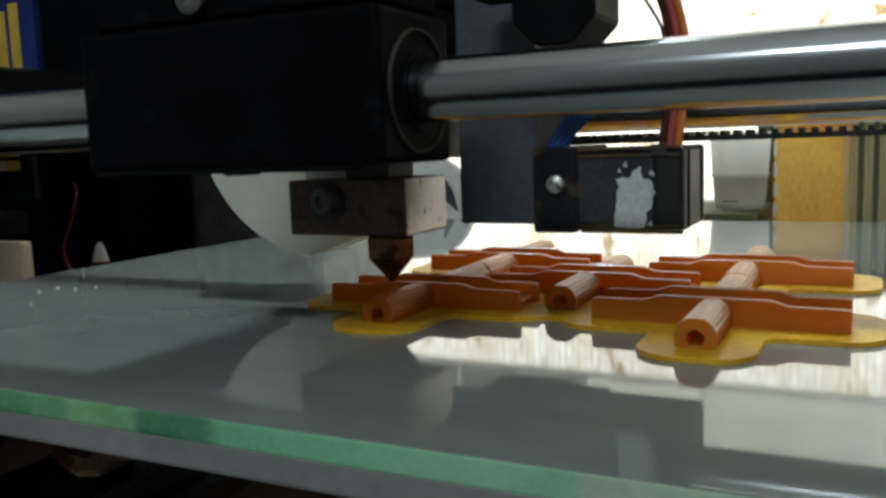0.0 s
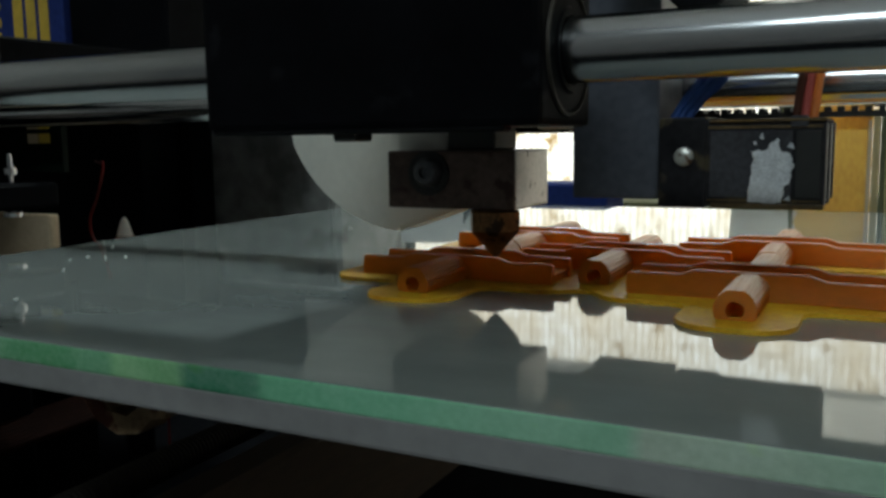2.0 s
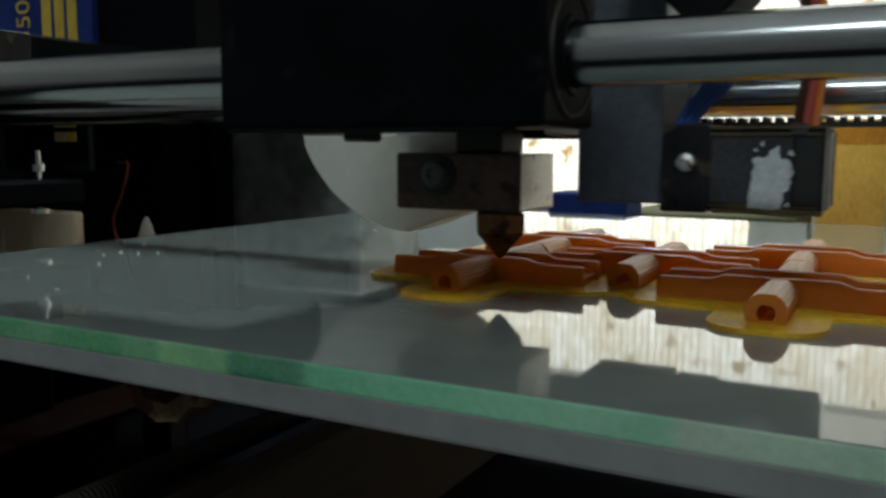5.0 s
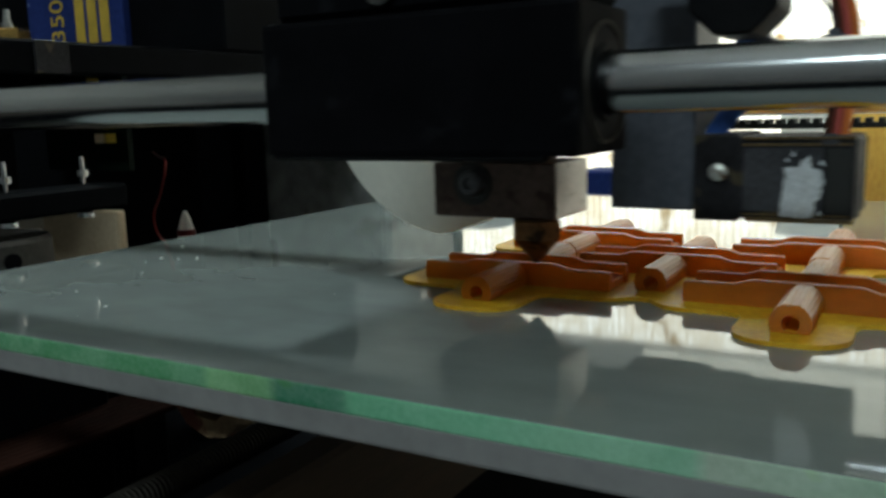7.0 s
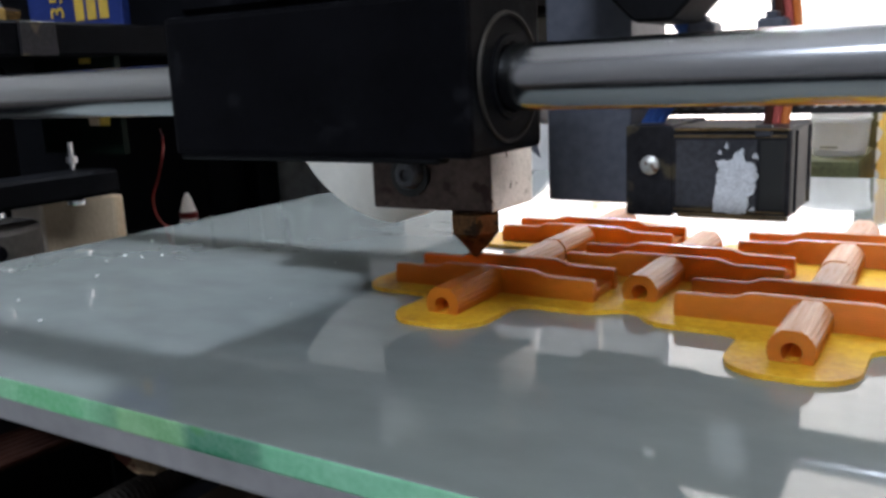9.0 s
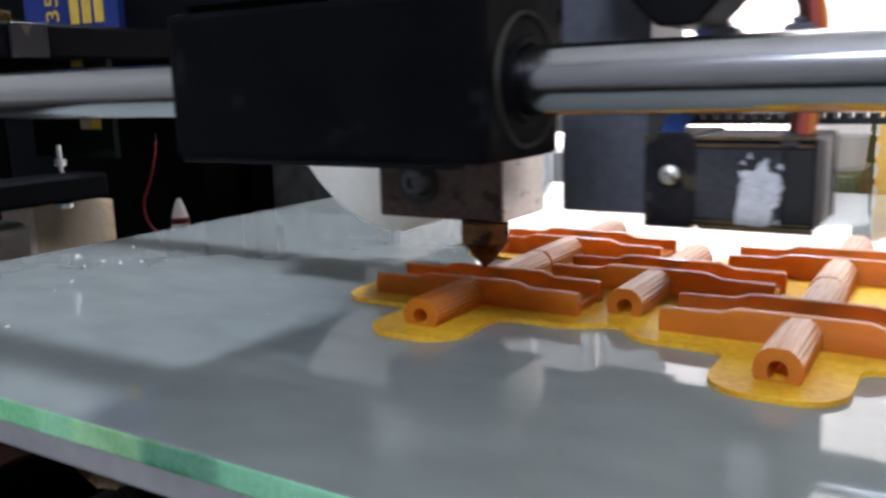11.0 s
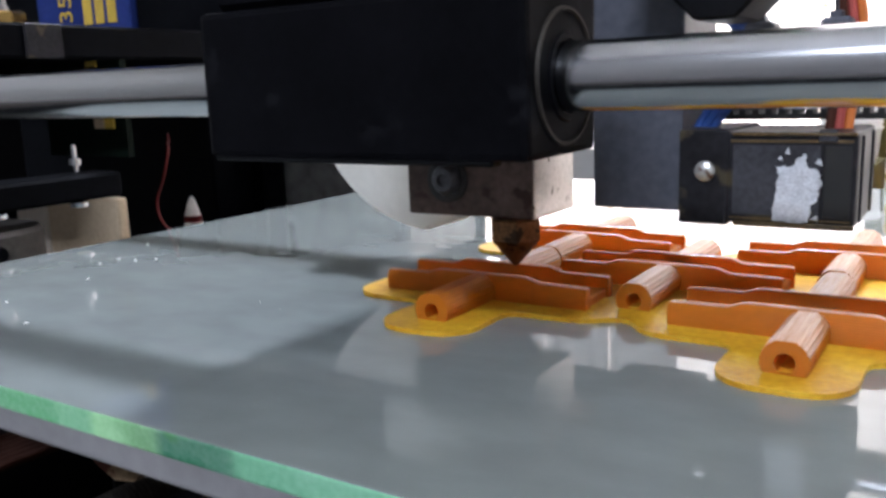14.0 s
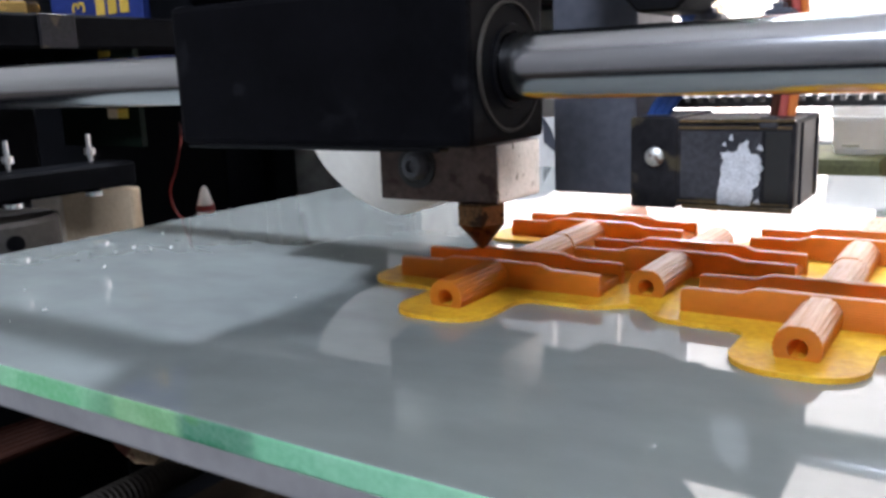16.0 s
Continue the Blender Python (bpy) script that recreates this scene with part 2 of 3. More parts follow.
BROWN_WIRE = material("brown_wire_sleeve", (0.06, 0.02, 0.012), 0.6, spec=0.15)
MAROON_WIRE = material("maroon_ribbon_sleeve", (0.016, 0.006, 0.004), 0.8, spec=0.03, vary=0.5, scale=25)
ORANGE_WIRE = material("orange_wire_sleeve", (0.62, 0.17, 0.03), 0.45)
RUBBER = material("black_rubber", (0.012, 0.012, 0.012), 0.6, vary=0.2, scale=90)
WALL = material("dim_plaster", (0.45, 0.44, 0.42), 0.9, vary=0.1, scale=5, bump=0.1)
CEILING = material("white_ceiling_paint", (0.8, 0.8, 0.79), 0.9, vary=0.05, scale=5, bump=0.1)
SOUTH_WALL = material("grey_plaster", (0.30, 0.30, 0.30), 0.9, vary=0.12, scale=6, bump=0.1)
TABLE = material("dark_stained_bench", (0.03, 0.022, 0.017), 0.55, vary=0.3, scale=9, stretch=(1, 8, 1), bump=0.1)
PORCELAIN = material("white_glossy_plastic", (0.86, 0.86, 0.85), 0.25, vary=0.04, scale=40, sheer=0.6)
DRAB = material("olive_cloth", (0.10, 0.10, 0.04), 0.8, vary=0.4, scale=60, bump=0.3)
PALE_BLIND = material("pale_blind_cloth", (0.85, 0.86, 0.86), 0.9, vary=0.06, scale=30, stretch=(3, 1, 0.3), sheer=0.9)
BLIND = material("grey_blind_cloth", (0.55, 0.56, 0.57), 0.9, vary=0.1, scale=30, stretch=(3, 1, 0.3), sheer=0.6)
GREEN = material("green_circuit_lacquer", (0.003, 0.006, 0.004), 0.6, vary=0.4, scale=90, spec=0.05)
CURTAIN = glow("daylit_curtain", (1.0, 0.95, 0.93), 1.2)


# ---- building helpers ----
def box(bm, x0, x1, y0, y1, z0, z1, bevel=0.0, seg=1):
    r = bmesh.ops.create_cube(bm, size=1.0)
    vs = r["verts"]
    for v in vs:
        v.co = Vector(((x0 + x1) / 2 + v.co.x * (x1 - x0), (y0 + y1) / 2 + v.co.y * (y1 - y0), (z0 + z1) / 2 + v.co.z * (z1 - z0)))
    if bevel:
        es = list({e for v in vs for e in v.link_edges})
        bmesh.ops.bevel(bm, geom=es, offset=bevel, segments=seg, affect="EDGES", profile=0.6)
    return bm


def cyl(bm, a, b, r0, r1=None, n=24, caps=True):
    a, b = Vector(a), Vector(b)
    d = b - a
    m = Matrix.Translation((a + b) / 2) @ d.to_track_quat("Z", "Y").to_matrix().to_4x4()
    bmesh.ops.create_cone(bm, cap_ends=caps, segments=n, radius1=r0, radius2=r0 if r1 is None else r1, depth=d.length, matrix=m)
    return bm


def turned(bm, centre, axis, profile, n=32):
    """A body of revolution: profile rows (along the axis, radius)."""
    q = Vector(axis).to_track_quat("Z", "Y").to_matrix()
    rings = []
    for h, r in profile:
        rings.append([bm.verts.new(Vector(centre) + q @ Vector((r * math.cos(2 * math.pi * k / n), r * math.sin(2 * math.pi * k / n), h))) for k in range(n)])
    for a, b in zip(rings, rings[1:]):
        for k in range(n):
            bm.faces.new((a[k], a[(k + 1) % n], b[(k + 1) % n], b[k]))
    bm.faces.new(rings[0][::-1])
    bm.faces.new(rings[-1])
    return bm


def prism(bm, outline, y0, y1):
    """An outline in x and z, given depth from y0 to y1."""
    front = [bm.verts.new((x, y0, z)) for x, z in outline]
    back = [bm.verts.new((x, y1, z)) for x, z in outline]
    k = len(outline)
    bm.faces.new(front)
    bm.faces.new(back[::-1])
    for i in range(k):
        bm.faces.new((front[i], back[i], back[(i + 1) % k], front[(i + 1) % k]))
    return bm


def tube(bm, points, r, n=8):
    """A wire along a smooth way through the points."""
    p = [Vector(q) for q in points]
    way = []
    for i in range(len(p) - 1):
        a, b, c, d = p[max(i - 1, 0)], p[i], p[i + 1], p[min(i + 2, len(p) - 1)]
        for k in range(8):
            s = k / 8
            way.append(0.5 * (2 * b + (c - a) * s + (2 * a - 5 * b + 4 * c - d) * s * s + (3 * b - a - 3 * c + d) * s ** 3))
    way.append(p[-1])
    rings = []
    for i, q in enumerate(way):
        t = (way[min(i + 1, len(way) - 1)] - way[max(i - 1, 0)]).normalized()
        u = t.cross(Vector((0.3, 0.2, 0.9))).normalized()
        w = t.cross(u)
        rings.append([bm.verts.new(q + r * (u * math.cos(2 * math.pi * k / n) + w * math.sin(2 * math.pi * k / n))) for k in range(n)])
    for a, b in zip(rings, rings[1:]):
        for k in range(n):
            bm.faces.new((a[k], a[(k + 1) % n], b[(k + 1) % n], b[k]))
    bm.faces.new(rings[0][::-1])
    bm.faces.new(rings[-1])
    return bm


BASES = {}


def mesh(name, bm, mats, base, smooth=False):
    bmesh.ops.recalc_face_normals(bm, faces=bm.faces[:])
    for v in bm.verts:
        v.co = (v.co - Vector(base)) * 0.001
    me = bpy.data.meshes.new(name)
    bm.to_mesh(me)
    bm.free()
    for m in (mats if isinstance(mats, (list, tuple)) else [mats]):
        me.materials.append(m)
    if smooth:
        me.polygons.foreach_set("use_smooth", [True] * len(me.polygons))
        me.set_sharp_from_angle(angle=radians(35))
    return me


def thing(name, base, label, category, group="", kind=""):
    """A thing in parts, standing at base."""
    ob = new(name)
    ob.location = place(*base)
    ob.empty_display_size = 0.005
    BASES[ob.name] = base
    return tagged(ob, label, category, group, kind)


def part(name, bm, mats, parent, label="", smooth=False):
    base = BASES[parent.name]
    ob = new(name, mesh(name, bm, mats, base, smooth))
    ob.parent = parent
    BASES[ob.name] = base
    return tagged(ob, label)


def solid(name, bm, mats, base, label, category, group="", kind="", smooth=False):
    """A thing that is one mesh."""
    ob = new(name, mesh(name, bm, mats, base, smooth))
    ob.location = place(*base)
    BASES[ob.name] = base
    return tagged(ob, label, category, group, kind)


# ---- the room ----
def room():
    def wall(name, boxes, mat, label):
        bm = bmesh.new()
        for b in boxes:
            box(bm, *b)
        return solid(name, bm, mat, (boxes[0][0], boxes[0][2], DECK), label, "wall", kind="structure")
    lo, hi = -820.0, 1500.0
    wall("wall_north", [(-1300, -420, 640, 700, lo, hi), (640, 1300, 640, 700, lo, hi), (-420, 640, 640, 700, lo, -30), (-420, -180, 640, 700, 500, 980), (-420, -180, 640, 700, 1140, hi), (-420, -390, 640, 700, 980, 1140), (-230, -180, 640, 700, 980, 1140), (-180, 640, 640, 700, 1050, hi)], WALL, "pale plaster wall with a tall wide window and a small high one")
    wall("wall_south", [(-1300, -110, -1360, -1300, lo, hi), (550, 1300, -1360, -1300, lo, hi), (-110, 550, -1360, -1300, lo, 1030), (-110, 550, -1360, -1300, 1280, hi)], SOUTH_WALL, "grey plaster wall with a narrow window")
    wall("wall_east", [(1300, 1360, -1360, 700, lo, hi)], WALL, "dim plaster side wall")
    wall("wall_west", [(-1360, -1300, -1360, 700, lo, hi)], WALL, "dim plaster side wall")
    solid("ceiling", box(bmesh.new(), -1360, 1360, -1360, 700, hi, hi + 50), CEILING, (0, 0, hi), "pale plaster ceiling", "ceiling", kind="structure")
    solid("floor", box(bmesh.new(), -1360, 1360, -1360, 700, lo - 50, lo), TABLE, (0, 0, lo), "dark floor under the bench", "floor", kind="structure")
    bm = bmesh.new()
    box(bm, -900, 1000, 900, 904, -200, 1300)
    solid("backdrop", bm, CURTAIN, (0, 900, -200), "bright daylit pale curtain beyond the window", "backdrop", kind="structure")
    for first, last, cloth, lab in ((0, 7, BLIND, "grey fabric blind drawn half down"), (7, 30, PALE_BLIND, "pale translucent fabric blind drawn half down")):
        xa = -418 + first * 35.2
        t = thing("window_blind", (xa, 650, 198), lab, "blind", "blinds in the window")
        for k in range(first, last):
            x0 = -418 + k * 35.2
            part("slat", box(bmesh.new(), x0, x0 + 34.6, 648 + (k % 2) * 2, 649 + (k % 2) * 2, 198, 498 if x0 < -180 else 1048), cloth, t)
        part("bottom_bar", box(bmesh.new(), xa - 0.5, -418 + last * 35.2 - 1, 645, 653, 194, 199, 0.8), PORCELAIN, t)
    t = thing("workbench", (0, 100, lo), "dark stained wooden bench carrying the printer", "bench")
    part("benchtop", box(bmesh.new(), -620, 620, -330, 600, DECK - 30, DECK, 3), TABLE, t)
    for x in (-570, 570):
        for y in (-290, 560):
            part("leg", box(bmesh.new(), x - 25, x + 25, y - 25, y + 25, lo, DECK - 30), TABLE, t)


room()

# ---- the print bed and what is on it ----
BED = []


def print_bed():
    t = thing("print_bed", (0, 50, -12), "hazy green-edged glass build plate on a grey bed", "print bed")
    bm = bmesh.new()
    box(bm, -120.7, 112, -60.5, 172, -3.1, 0, 0.35, 2)
    bm.normal_update()
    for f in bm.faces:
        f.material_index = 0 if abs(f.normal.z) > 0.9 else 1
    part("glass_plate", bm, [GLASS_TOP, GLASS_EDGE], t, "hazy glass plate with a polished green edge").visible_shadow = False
    part("heated_plate", box(bmesh.new(), -119.5, 111, -59.6, 171, -6.9, -3.12, 0.5, 2), PLATE, t, "grey metal plate under the glass")
    part("bed_carrier", box(bmesh.new(), -100, 92, -35, 150, -13, -9.5, 0.5), FRAME, t)
    for x in (-90, 82):
        for y in (-25, 140):
            part("spacer", cyl(bmesh.new(), (x, y, -9.6), (x, y, -6.8), 4), DULL_STEEL, t)
    bm = bmesh.new()
    k = [(-39.5, -11.5), (-37, -15), (-33, -16.8), (-29, -16), (-26.5, -13), (-23.5, -12.5), (-23.5, -7.0), (-25.5, -7.0), (-28, -10.8), (-31, -13.4), (-35, -13), (-37.2, -10)]
    prism(bm, [(x, -7.0 + (z + 7.0) * 0.84) for x, z in k], -51, -46)
    part("clip", bm, CLIP, t, "beige bracket clipped under the plate edge")
    BED.append(t)


UNITS = [(-6.0, 6.9), (44.7, 5.0), (18.9, 25.4), (-6.1, 48.0), (44.4, 46.2)]
RAFT_TOP = 0.7


def raft():
    """One thin sheet that runs round all the pieces, by contouring a smooth distance field."""
    x0, y0, step, nx, ny = -40.0, -32.0, 0.8, 142, 142

    def rounded(px, py, hx, hy, r):
        qx, qy = np.abs(px) - hx + r, np.abs(py) - hy + r
        return np.hypot(np.maximum(qx, 0), np.maximum(qy, 0)) + np.minimum(np.maximum(qx, qy), 0) - r
    gx, gy = np.meshgrid(x0 + step * np.arange(nx), y0 + step * np.arange(ny), indexing="ij")
    d = np.full(gx.shape, 99.0)
    for cx, cy in UNITS:
        for hx, hy, r in ((23.6, 10.4, 6.0), (8.0, 25.4, 6.0)):
            e = rounded(gx - cx, gy - cy, hx, hy, r)
            h = np.clip(0.5 + 0.5 * (d - e) / 3.0, 0, 1)
            d = d * (1 - h) + e * h - 3.0 * h * (1 - h)
    bm = bmesh.new()
    made = {}

    def vert(key, x, y, z):
        if (key, z) not in made:
            made[(key, z)] = bm.verts.new((x, y, z))
        return made[(key, z)]
    for i in range(nx - 1):
        for j in range(ny - 1):
            ring = [(i, j), (i + 1, j), (i + 1, j + 1), (i, j + 1)]
            vals = [d[c] for c in ring]
            if min(vals) >= 0:
                continue
            poly = []
            for k in range(4):
                a, b = ring[k], ring[(k + 1) % 4]
                da, db = d[a], d[b]
                if da < 0:
                    poly.append((a, gx[a], gy[a], False))
                if (da < 0) != (db < 0):
                    s = da / (da - db)
                    key = (min(a, b), max(a, b))
                    poly.append((key, gx[a] + s * (gx[b] - gx[a]), gy[a] + s * (gy[b] - gy[a]), True))
            if len(poly) < 3:
                continue
            bm.faces.new([vert(p[0], p[1], p[2], RAFT_TOP) for p in poly])
            for k in range(len(poly)):
                p, q = poly[k], poly[(k + 1) % len(poly)]
                if p[3] and q[3]:
                    bm.faces.new((vert(q[0], q[1], q[2], RAFT_TOP), vert(p[0], p[1], p[2], RAFT_TOP), vert(p[0], p[1], p[2], 0.02), vert(q[0], q[1], q[2], 0.02)))
    ob = solid("print_raft", bm, RAFT, (18, 25, 0), "thin translucent yellow-orange raft stuck to the glass", "raft")
    BED.append(ob)


def cross_piece(cx, cy, label, pale=True):
    """A half-printed cross: an open trough with raised middle, and a round peg to each side."""
    t = thing("printed_cross", (cx, cy, RAFT_TOP), label, "printed part", "printed crosses on the raft")
    z0 = RAFT_TOP - 0.02
    end, mid, hl, hm = 4.1, 4.95, 18.7, 8.6
    for side in (-1, 1):
        bm = bmesh.new()
        rows = []
        xs = [-hl, -hl + 0.4, -hm - 1.9, -hm, -hm + 0.6, hm - 0.6, hm, hm + 1.9, hl - 0.4, hl]
        zs = [end - 0.15, end, end + 0.05, mid - 0.12, mid, mid, mid - 0.12, end + 0.05, end, end - 0.15]
        for x, zt in zip(xs, zs):
            prof = [(5.35, z0), (5.45, z0 + 1.4), (5.3, zt - 0.7), (5.05, zt - 0.15), (4.75, zt), (4.25, zt), (3.95, zt - 0.2), (3.8, z0)]
            rows.append([bm.verts.new((cx + x, cy + side * y, z)) for y, z in prof])
        for a, b in zip(rows, rows[1:]):
            for k in range(len(a)):
                bm.faces.new((a[k], a[(k + 1) % len(a)], b[(k + 1) % len(a)], b[k]))
        bm.faces.new(rows[0])
        bm.faces.new(rows[-1][::-1])
        bm.normal_update()
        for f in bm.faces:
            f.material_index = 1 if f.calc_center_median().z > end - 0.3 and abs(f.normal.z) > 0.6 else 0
        part("trough_wall", bm, [ORANGE, SHEEN_TOP], t, smooth=True)
    bm = bmesh.new()
    box(bm, cx - hl + 0.3, cx + hl - 0.3, cy - 3.9, cy + 3.9, z0, 2.2, 0.2)
    part("infill", bm, ORANGE, t)
    for side in (-1, 1):
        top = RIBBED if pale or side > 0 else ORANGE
        bm = bmesh.new()
        r, mid_z, layers = 2.85, z0 + 1.45, 14
        ya, yb = cy + side * 5.3, cy + side * 20.15
        prof = []
        for k in range(layers + 1):
            a = radians(-30 + 102 * k / layers)
            ridge = r + (0.05 if k % 2 else -0.05)
            prof.append((ridge * math.cos(a), max(z0, mid_z + ridge * math.sin(a))))
        right = [(x, z) for x, z in prof]
        hole = [(-1.25 * math.cos(radians(-50 + 35 * k)), mid_z - 0.1 + 1.3 * math.sin(radians(-50 + 35 * k))) for k in range(9)]
        outer = [(-x, z) for x, z in right] + [(x, z) for x, z in right[::-1]]
        ring_o = [[bm.verts.new((cx + x, y, z)) for x, z in outer] for y in (ya, yb)]
        n = len(outer)
        for k in range(n - 1):
            bm.faces.new((ring_o[0][k], ring_o[0][k + 1], ring_o[1][k + 1], ring_o[1][k]))
        # the end face with its bore
        inner = [bm.verts.new((cx + x, yb, z)) for x, z in hole]
        deep = [bm.verts.new((cx + x, yb - side * 8.0, z)) for x, z in hole]
        for k in range(8):
            bm.faces.new((inner[k], inner[k + 1], deep[k + 1], deep[k]))
        bm.faces.new(deep)
        o = ring_o[1]
        idx = [round(k * (n - 1) / 8) for k in range(9)]
        for k in range(8):
            bm.faces.new([*o[idx[k]:idx[k + 1] + 1], inner[k + 1], inner[k]])
        bm.faces.new((o[0], inner[0], inner[8], o[-1]))
        bm.faces.new(ring_o[0])
        bm.normal_update()
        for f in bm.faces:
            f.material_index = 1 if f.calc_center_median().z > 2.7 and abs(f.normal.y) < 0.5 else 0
        part("peg", bm, [ORANGE, top], t, "ribbed peg with whitish sheen streaks painted on top" if top is RIBBED else "plain orange peg with a bore")
    BED.append(t)


def dust():
    """Pale specks and crumbs of plastic on the glass."""
    bm = bmesh.new()
    rnd = random.Random(5)
    spots = [(-85.8, -15.9, 0.4), (-82.8, -34.5, 0.3), (-92.5, 0.7, 0.4), (-89.7, 3.9, 0.45), (-66.1, -41.2, 0.3), (-97.5, -4.7, 0.3), (-98, 0.5, 0.4), (-75, 73.7, 0.5), (-107, 15.6, 0.35)]
    spots += [(rnd.uniform(-112, -30), rnd.uniform(-50, 120), rnd.uniform(0.05, 0.13)) for _ in range(26)]
    for x, y, r in spots:
        m = Matrix.Translation((x, y, 0.35 * r)) @ Euler((rnd.random(), rnd.random(), rnd.uniform(0, 6))).to_matrix().to_4x4() @ Matrix.Diagonal((r * rnd.uniform(0.7, 1.6), r * 0.6, r * 0.55, 1))
        bmesh.ops.create_icosphere(bm, subdivisions=1, radius=1.0, matrix=m)
    BED.append(solid("plastic_crumbs", bm, PORCELAIN, (-70, 20, 0), "tiny pale plastic crumbs scattered on the glass", "crumbs", kind="stuff"))


print_bed()
dust()
raft()
for (cx, cy), lab in zip(UNITS, ("half-printed orange plastic cross under the nozzle", "half-printed orange plastic cross with ribbed pegs", "half-printed orange plastic cross between the others",
                                 "half-printed orange plastic cross with ribbed pegs", "half-printed orange plastic cross with ribbed pegs")):
    cross_piece(cx, cy, lab, (cx, cy) != UNITS[0])

# ---- the carriage ----
ROD_Y, ROD_Z = -33.7, 36.0
CARRIAGE = []


def carriage():
    t = thing("print_carriage", (0, ROD_Y, 5), "black plastic print carriage with hot end and fan duct", "print head")
    # bearing housing with its bore
    bm = bmesh.new()
    box(bm, -24.5, 24.6, -43.5, -24.5, 26.9, 46.0, 0.9, 2)
    housing = part("bearing_housing", bm, BLACK, t, "black plastic housing with a pale worn lower edge")
    bm = bmesh.new()
    turned(bm, (24.5, ROD_Y, ROD_Z), (1, 0, 0), [(0.05, 7.4), (0.25, 7.3), (0.3, 5.2), (0.6, 5.0), (0.6, 4.25), (0.05, 4.2)], 40)
    part("bearing_seal", bm, BLACK, housing, smooth=True)
    bm = bmesh.new()
    turned(bm, (24.6, ROD_Y, ROD_Z), (1, 0, 0), [(0.0, 7.9), (0.35, 7.85), (0.38, 7.5), (0.0, 7.45)], 40)
    part("bearing_ring", bm, RING, housing, "worn brownish steel ring", smooth=True)
    bm = bmesh.new()
    box(bm, -23.8, 20.0, -43.2, -40.5, 26.3, 27.2, 0.3)
    part("lower_lip", bm, BLACK_EDGE, housing)
    part("top_deck", box(bmesh.new(), -23, 23, -42, -24, 46.0, 52.0, 1.0), BLACK, t)
    part("rear_deck", box(bmesh.new(), -23, 12, -24.1, 44, 46.0, 52.0, 1.0), BLACK, t)
    part("underside_plate", box(bmesh.new(), -24, 15, -24.5, -14, 27.2, 30.5, 0.6), BLACK, t)
    part("duct_riser", box(bmesh.new(), -31, -13, 14.2, 25.8, 26.85, 46.05, 1.0, 2), WHITE, t, "white plastic riser of the fan duct")
    part("rear_guide", box(bmesh.new(), 1.5, 9.5, 16, 23, 27.0, 46.05, 0.8, 2), WHITE, t, "white plastic guide block")
    sink = part("heat_sink", cyl(bmesh.new(), (-4, 4, 27.2), (-4, 4, 46.05), 4.2, n=24), ALUMINIUM, t, smooth=True)
    for k in range(7):
        part("fin", cyl(bmesh.new(), (-4, 4, 28.4 + k * 2.4), (-4, 4, 29.4 + k * 2.4), 8.6, n=32), ALUMINIUM, sink)
    part("deck_screw", turned(bmesh.new(), (-3.9, -42, 49.4), (0, -1, 0), [(0, 2.3), (1.2, 2.3), (1.4, 2.0), (1.4, 1.1), (0.6, 1.0), (0.55, 0.2)], 18), DULL_STEEL, t, "bright socket screw", smooth=True)
    part("back_housing", box(bmesh.new(), -22, 12, 27.0, 42, 26.4, 46.1, 0.6), BLACK, t)
    bm = bmesh.new()
    box(bm, -17, -12.5, -24, -19, 25.3, 27.3, 0.4)
    part("bolt_head", bm, RUBBER, t)
    # hot end
    bm = bmesh.new()
    box(bm, -19.6, 5.0, -3.0, 13.0, 13.4, 23.5, 0.5, 2)
    # +x faces get the paler aluminium, all others the darker brown metal
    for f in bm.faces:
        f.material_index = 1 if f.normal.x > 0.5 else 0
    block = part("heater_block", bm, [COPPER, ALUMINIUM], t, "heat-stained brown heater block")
    bm = bmesh.new()
    turned(bm, (-11.2, -3.0, 19.6), (0, -1, 0), [(0, 3.9), (0.5, 3.9), (0.7, 3.4), (0.75, 2.9)], 24)
    part("screw_collar", bm, RUBBER, block, smooth=True)
    bm = bmesh.new()
    turned(bm, (-10.7, -3.6, 19.8), (0, -1, 0), [(0, 2.6), (1.4, 2.5), (2.2, 1.9), (2.3, 1.1), (1.6, 0.9), (1.5, 0.2)], 24)
    part("clamp_screw", bm, DARK_STEEL, block, "dark steel socket screw", smooth=True)
    bm = bmesh.new()
    box(bm, -8.5, 0.5, -1, 9, 23.4, 27.3, 0.4)
    part("heat_break", bm, RUBBER, block)
    bm = bmesh.new()
    turned(bm, (0, 0, 0), (0, 0, 1), [(5.08, 0.35), (5.3, 0.6), (9.3, 4.0), (9.6, 4.1)], 24)
    turned(bm, (0, 0, 0), (0, 0, 1), [(9.3, 4.1), (9.7, 4.6), (12.9, 4.65), (13.3, 4.3), (13.5, 3.4)], 6)
    part("nozzle", bm, BRASS, t, "tarnished brass nozzle", smooth=True)
    # the white duct behind the block
    bm = bmesh.new()
    arc = [(-25.1 + 31.0 * math.cos(radians(a)), 38.0 + 31.0 * math.sin(radians(a))) for a in range(201, 266, 4)]
    outline = arc + [(-27.3, 7.1), (-15.5, 11.3), (-12.0, 14.0), (-11.5, 26.9)]
    prism(bm, outline, 14.0, 26.0)
    bmesh.ops.bevel(bm, geom=[e for e in bm.edges if abs(e.verts[0].co.y - e.verts[1].co.y) < 0.1], offset=0.7, segments=2, affect="EDGES")
    part("fan_duct", bm, WHITE, t, "rounded white plastic fan duct", smooth=True)
    part("duct_neck", box(bmesh.new(), -22.5, -12.0, 6.0, 14.2, 14.5, 26.9, 0.6, 2), WHITE, t)
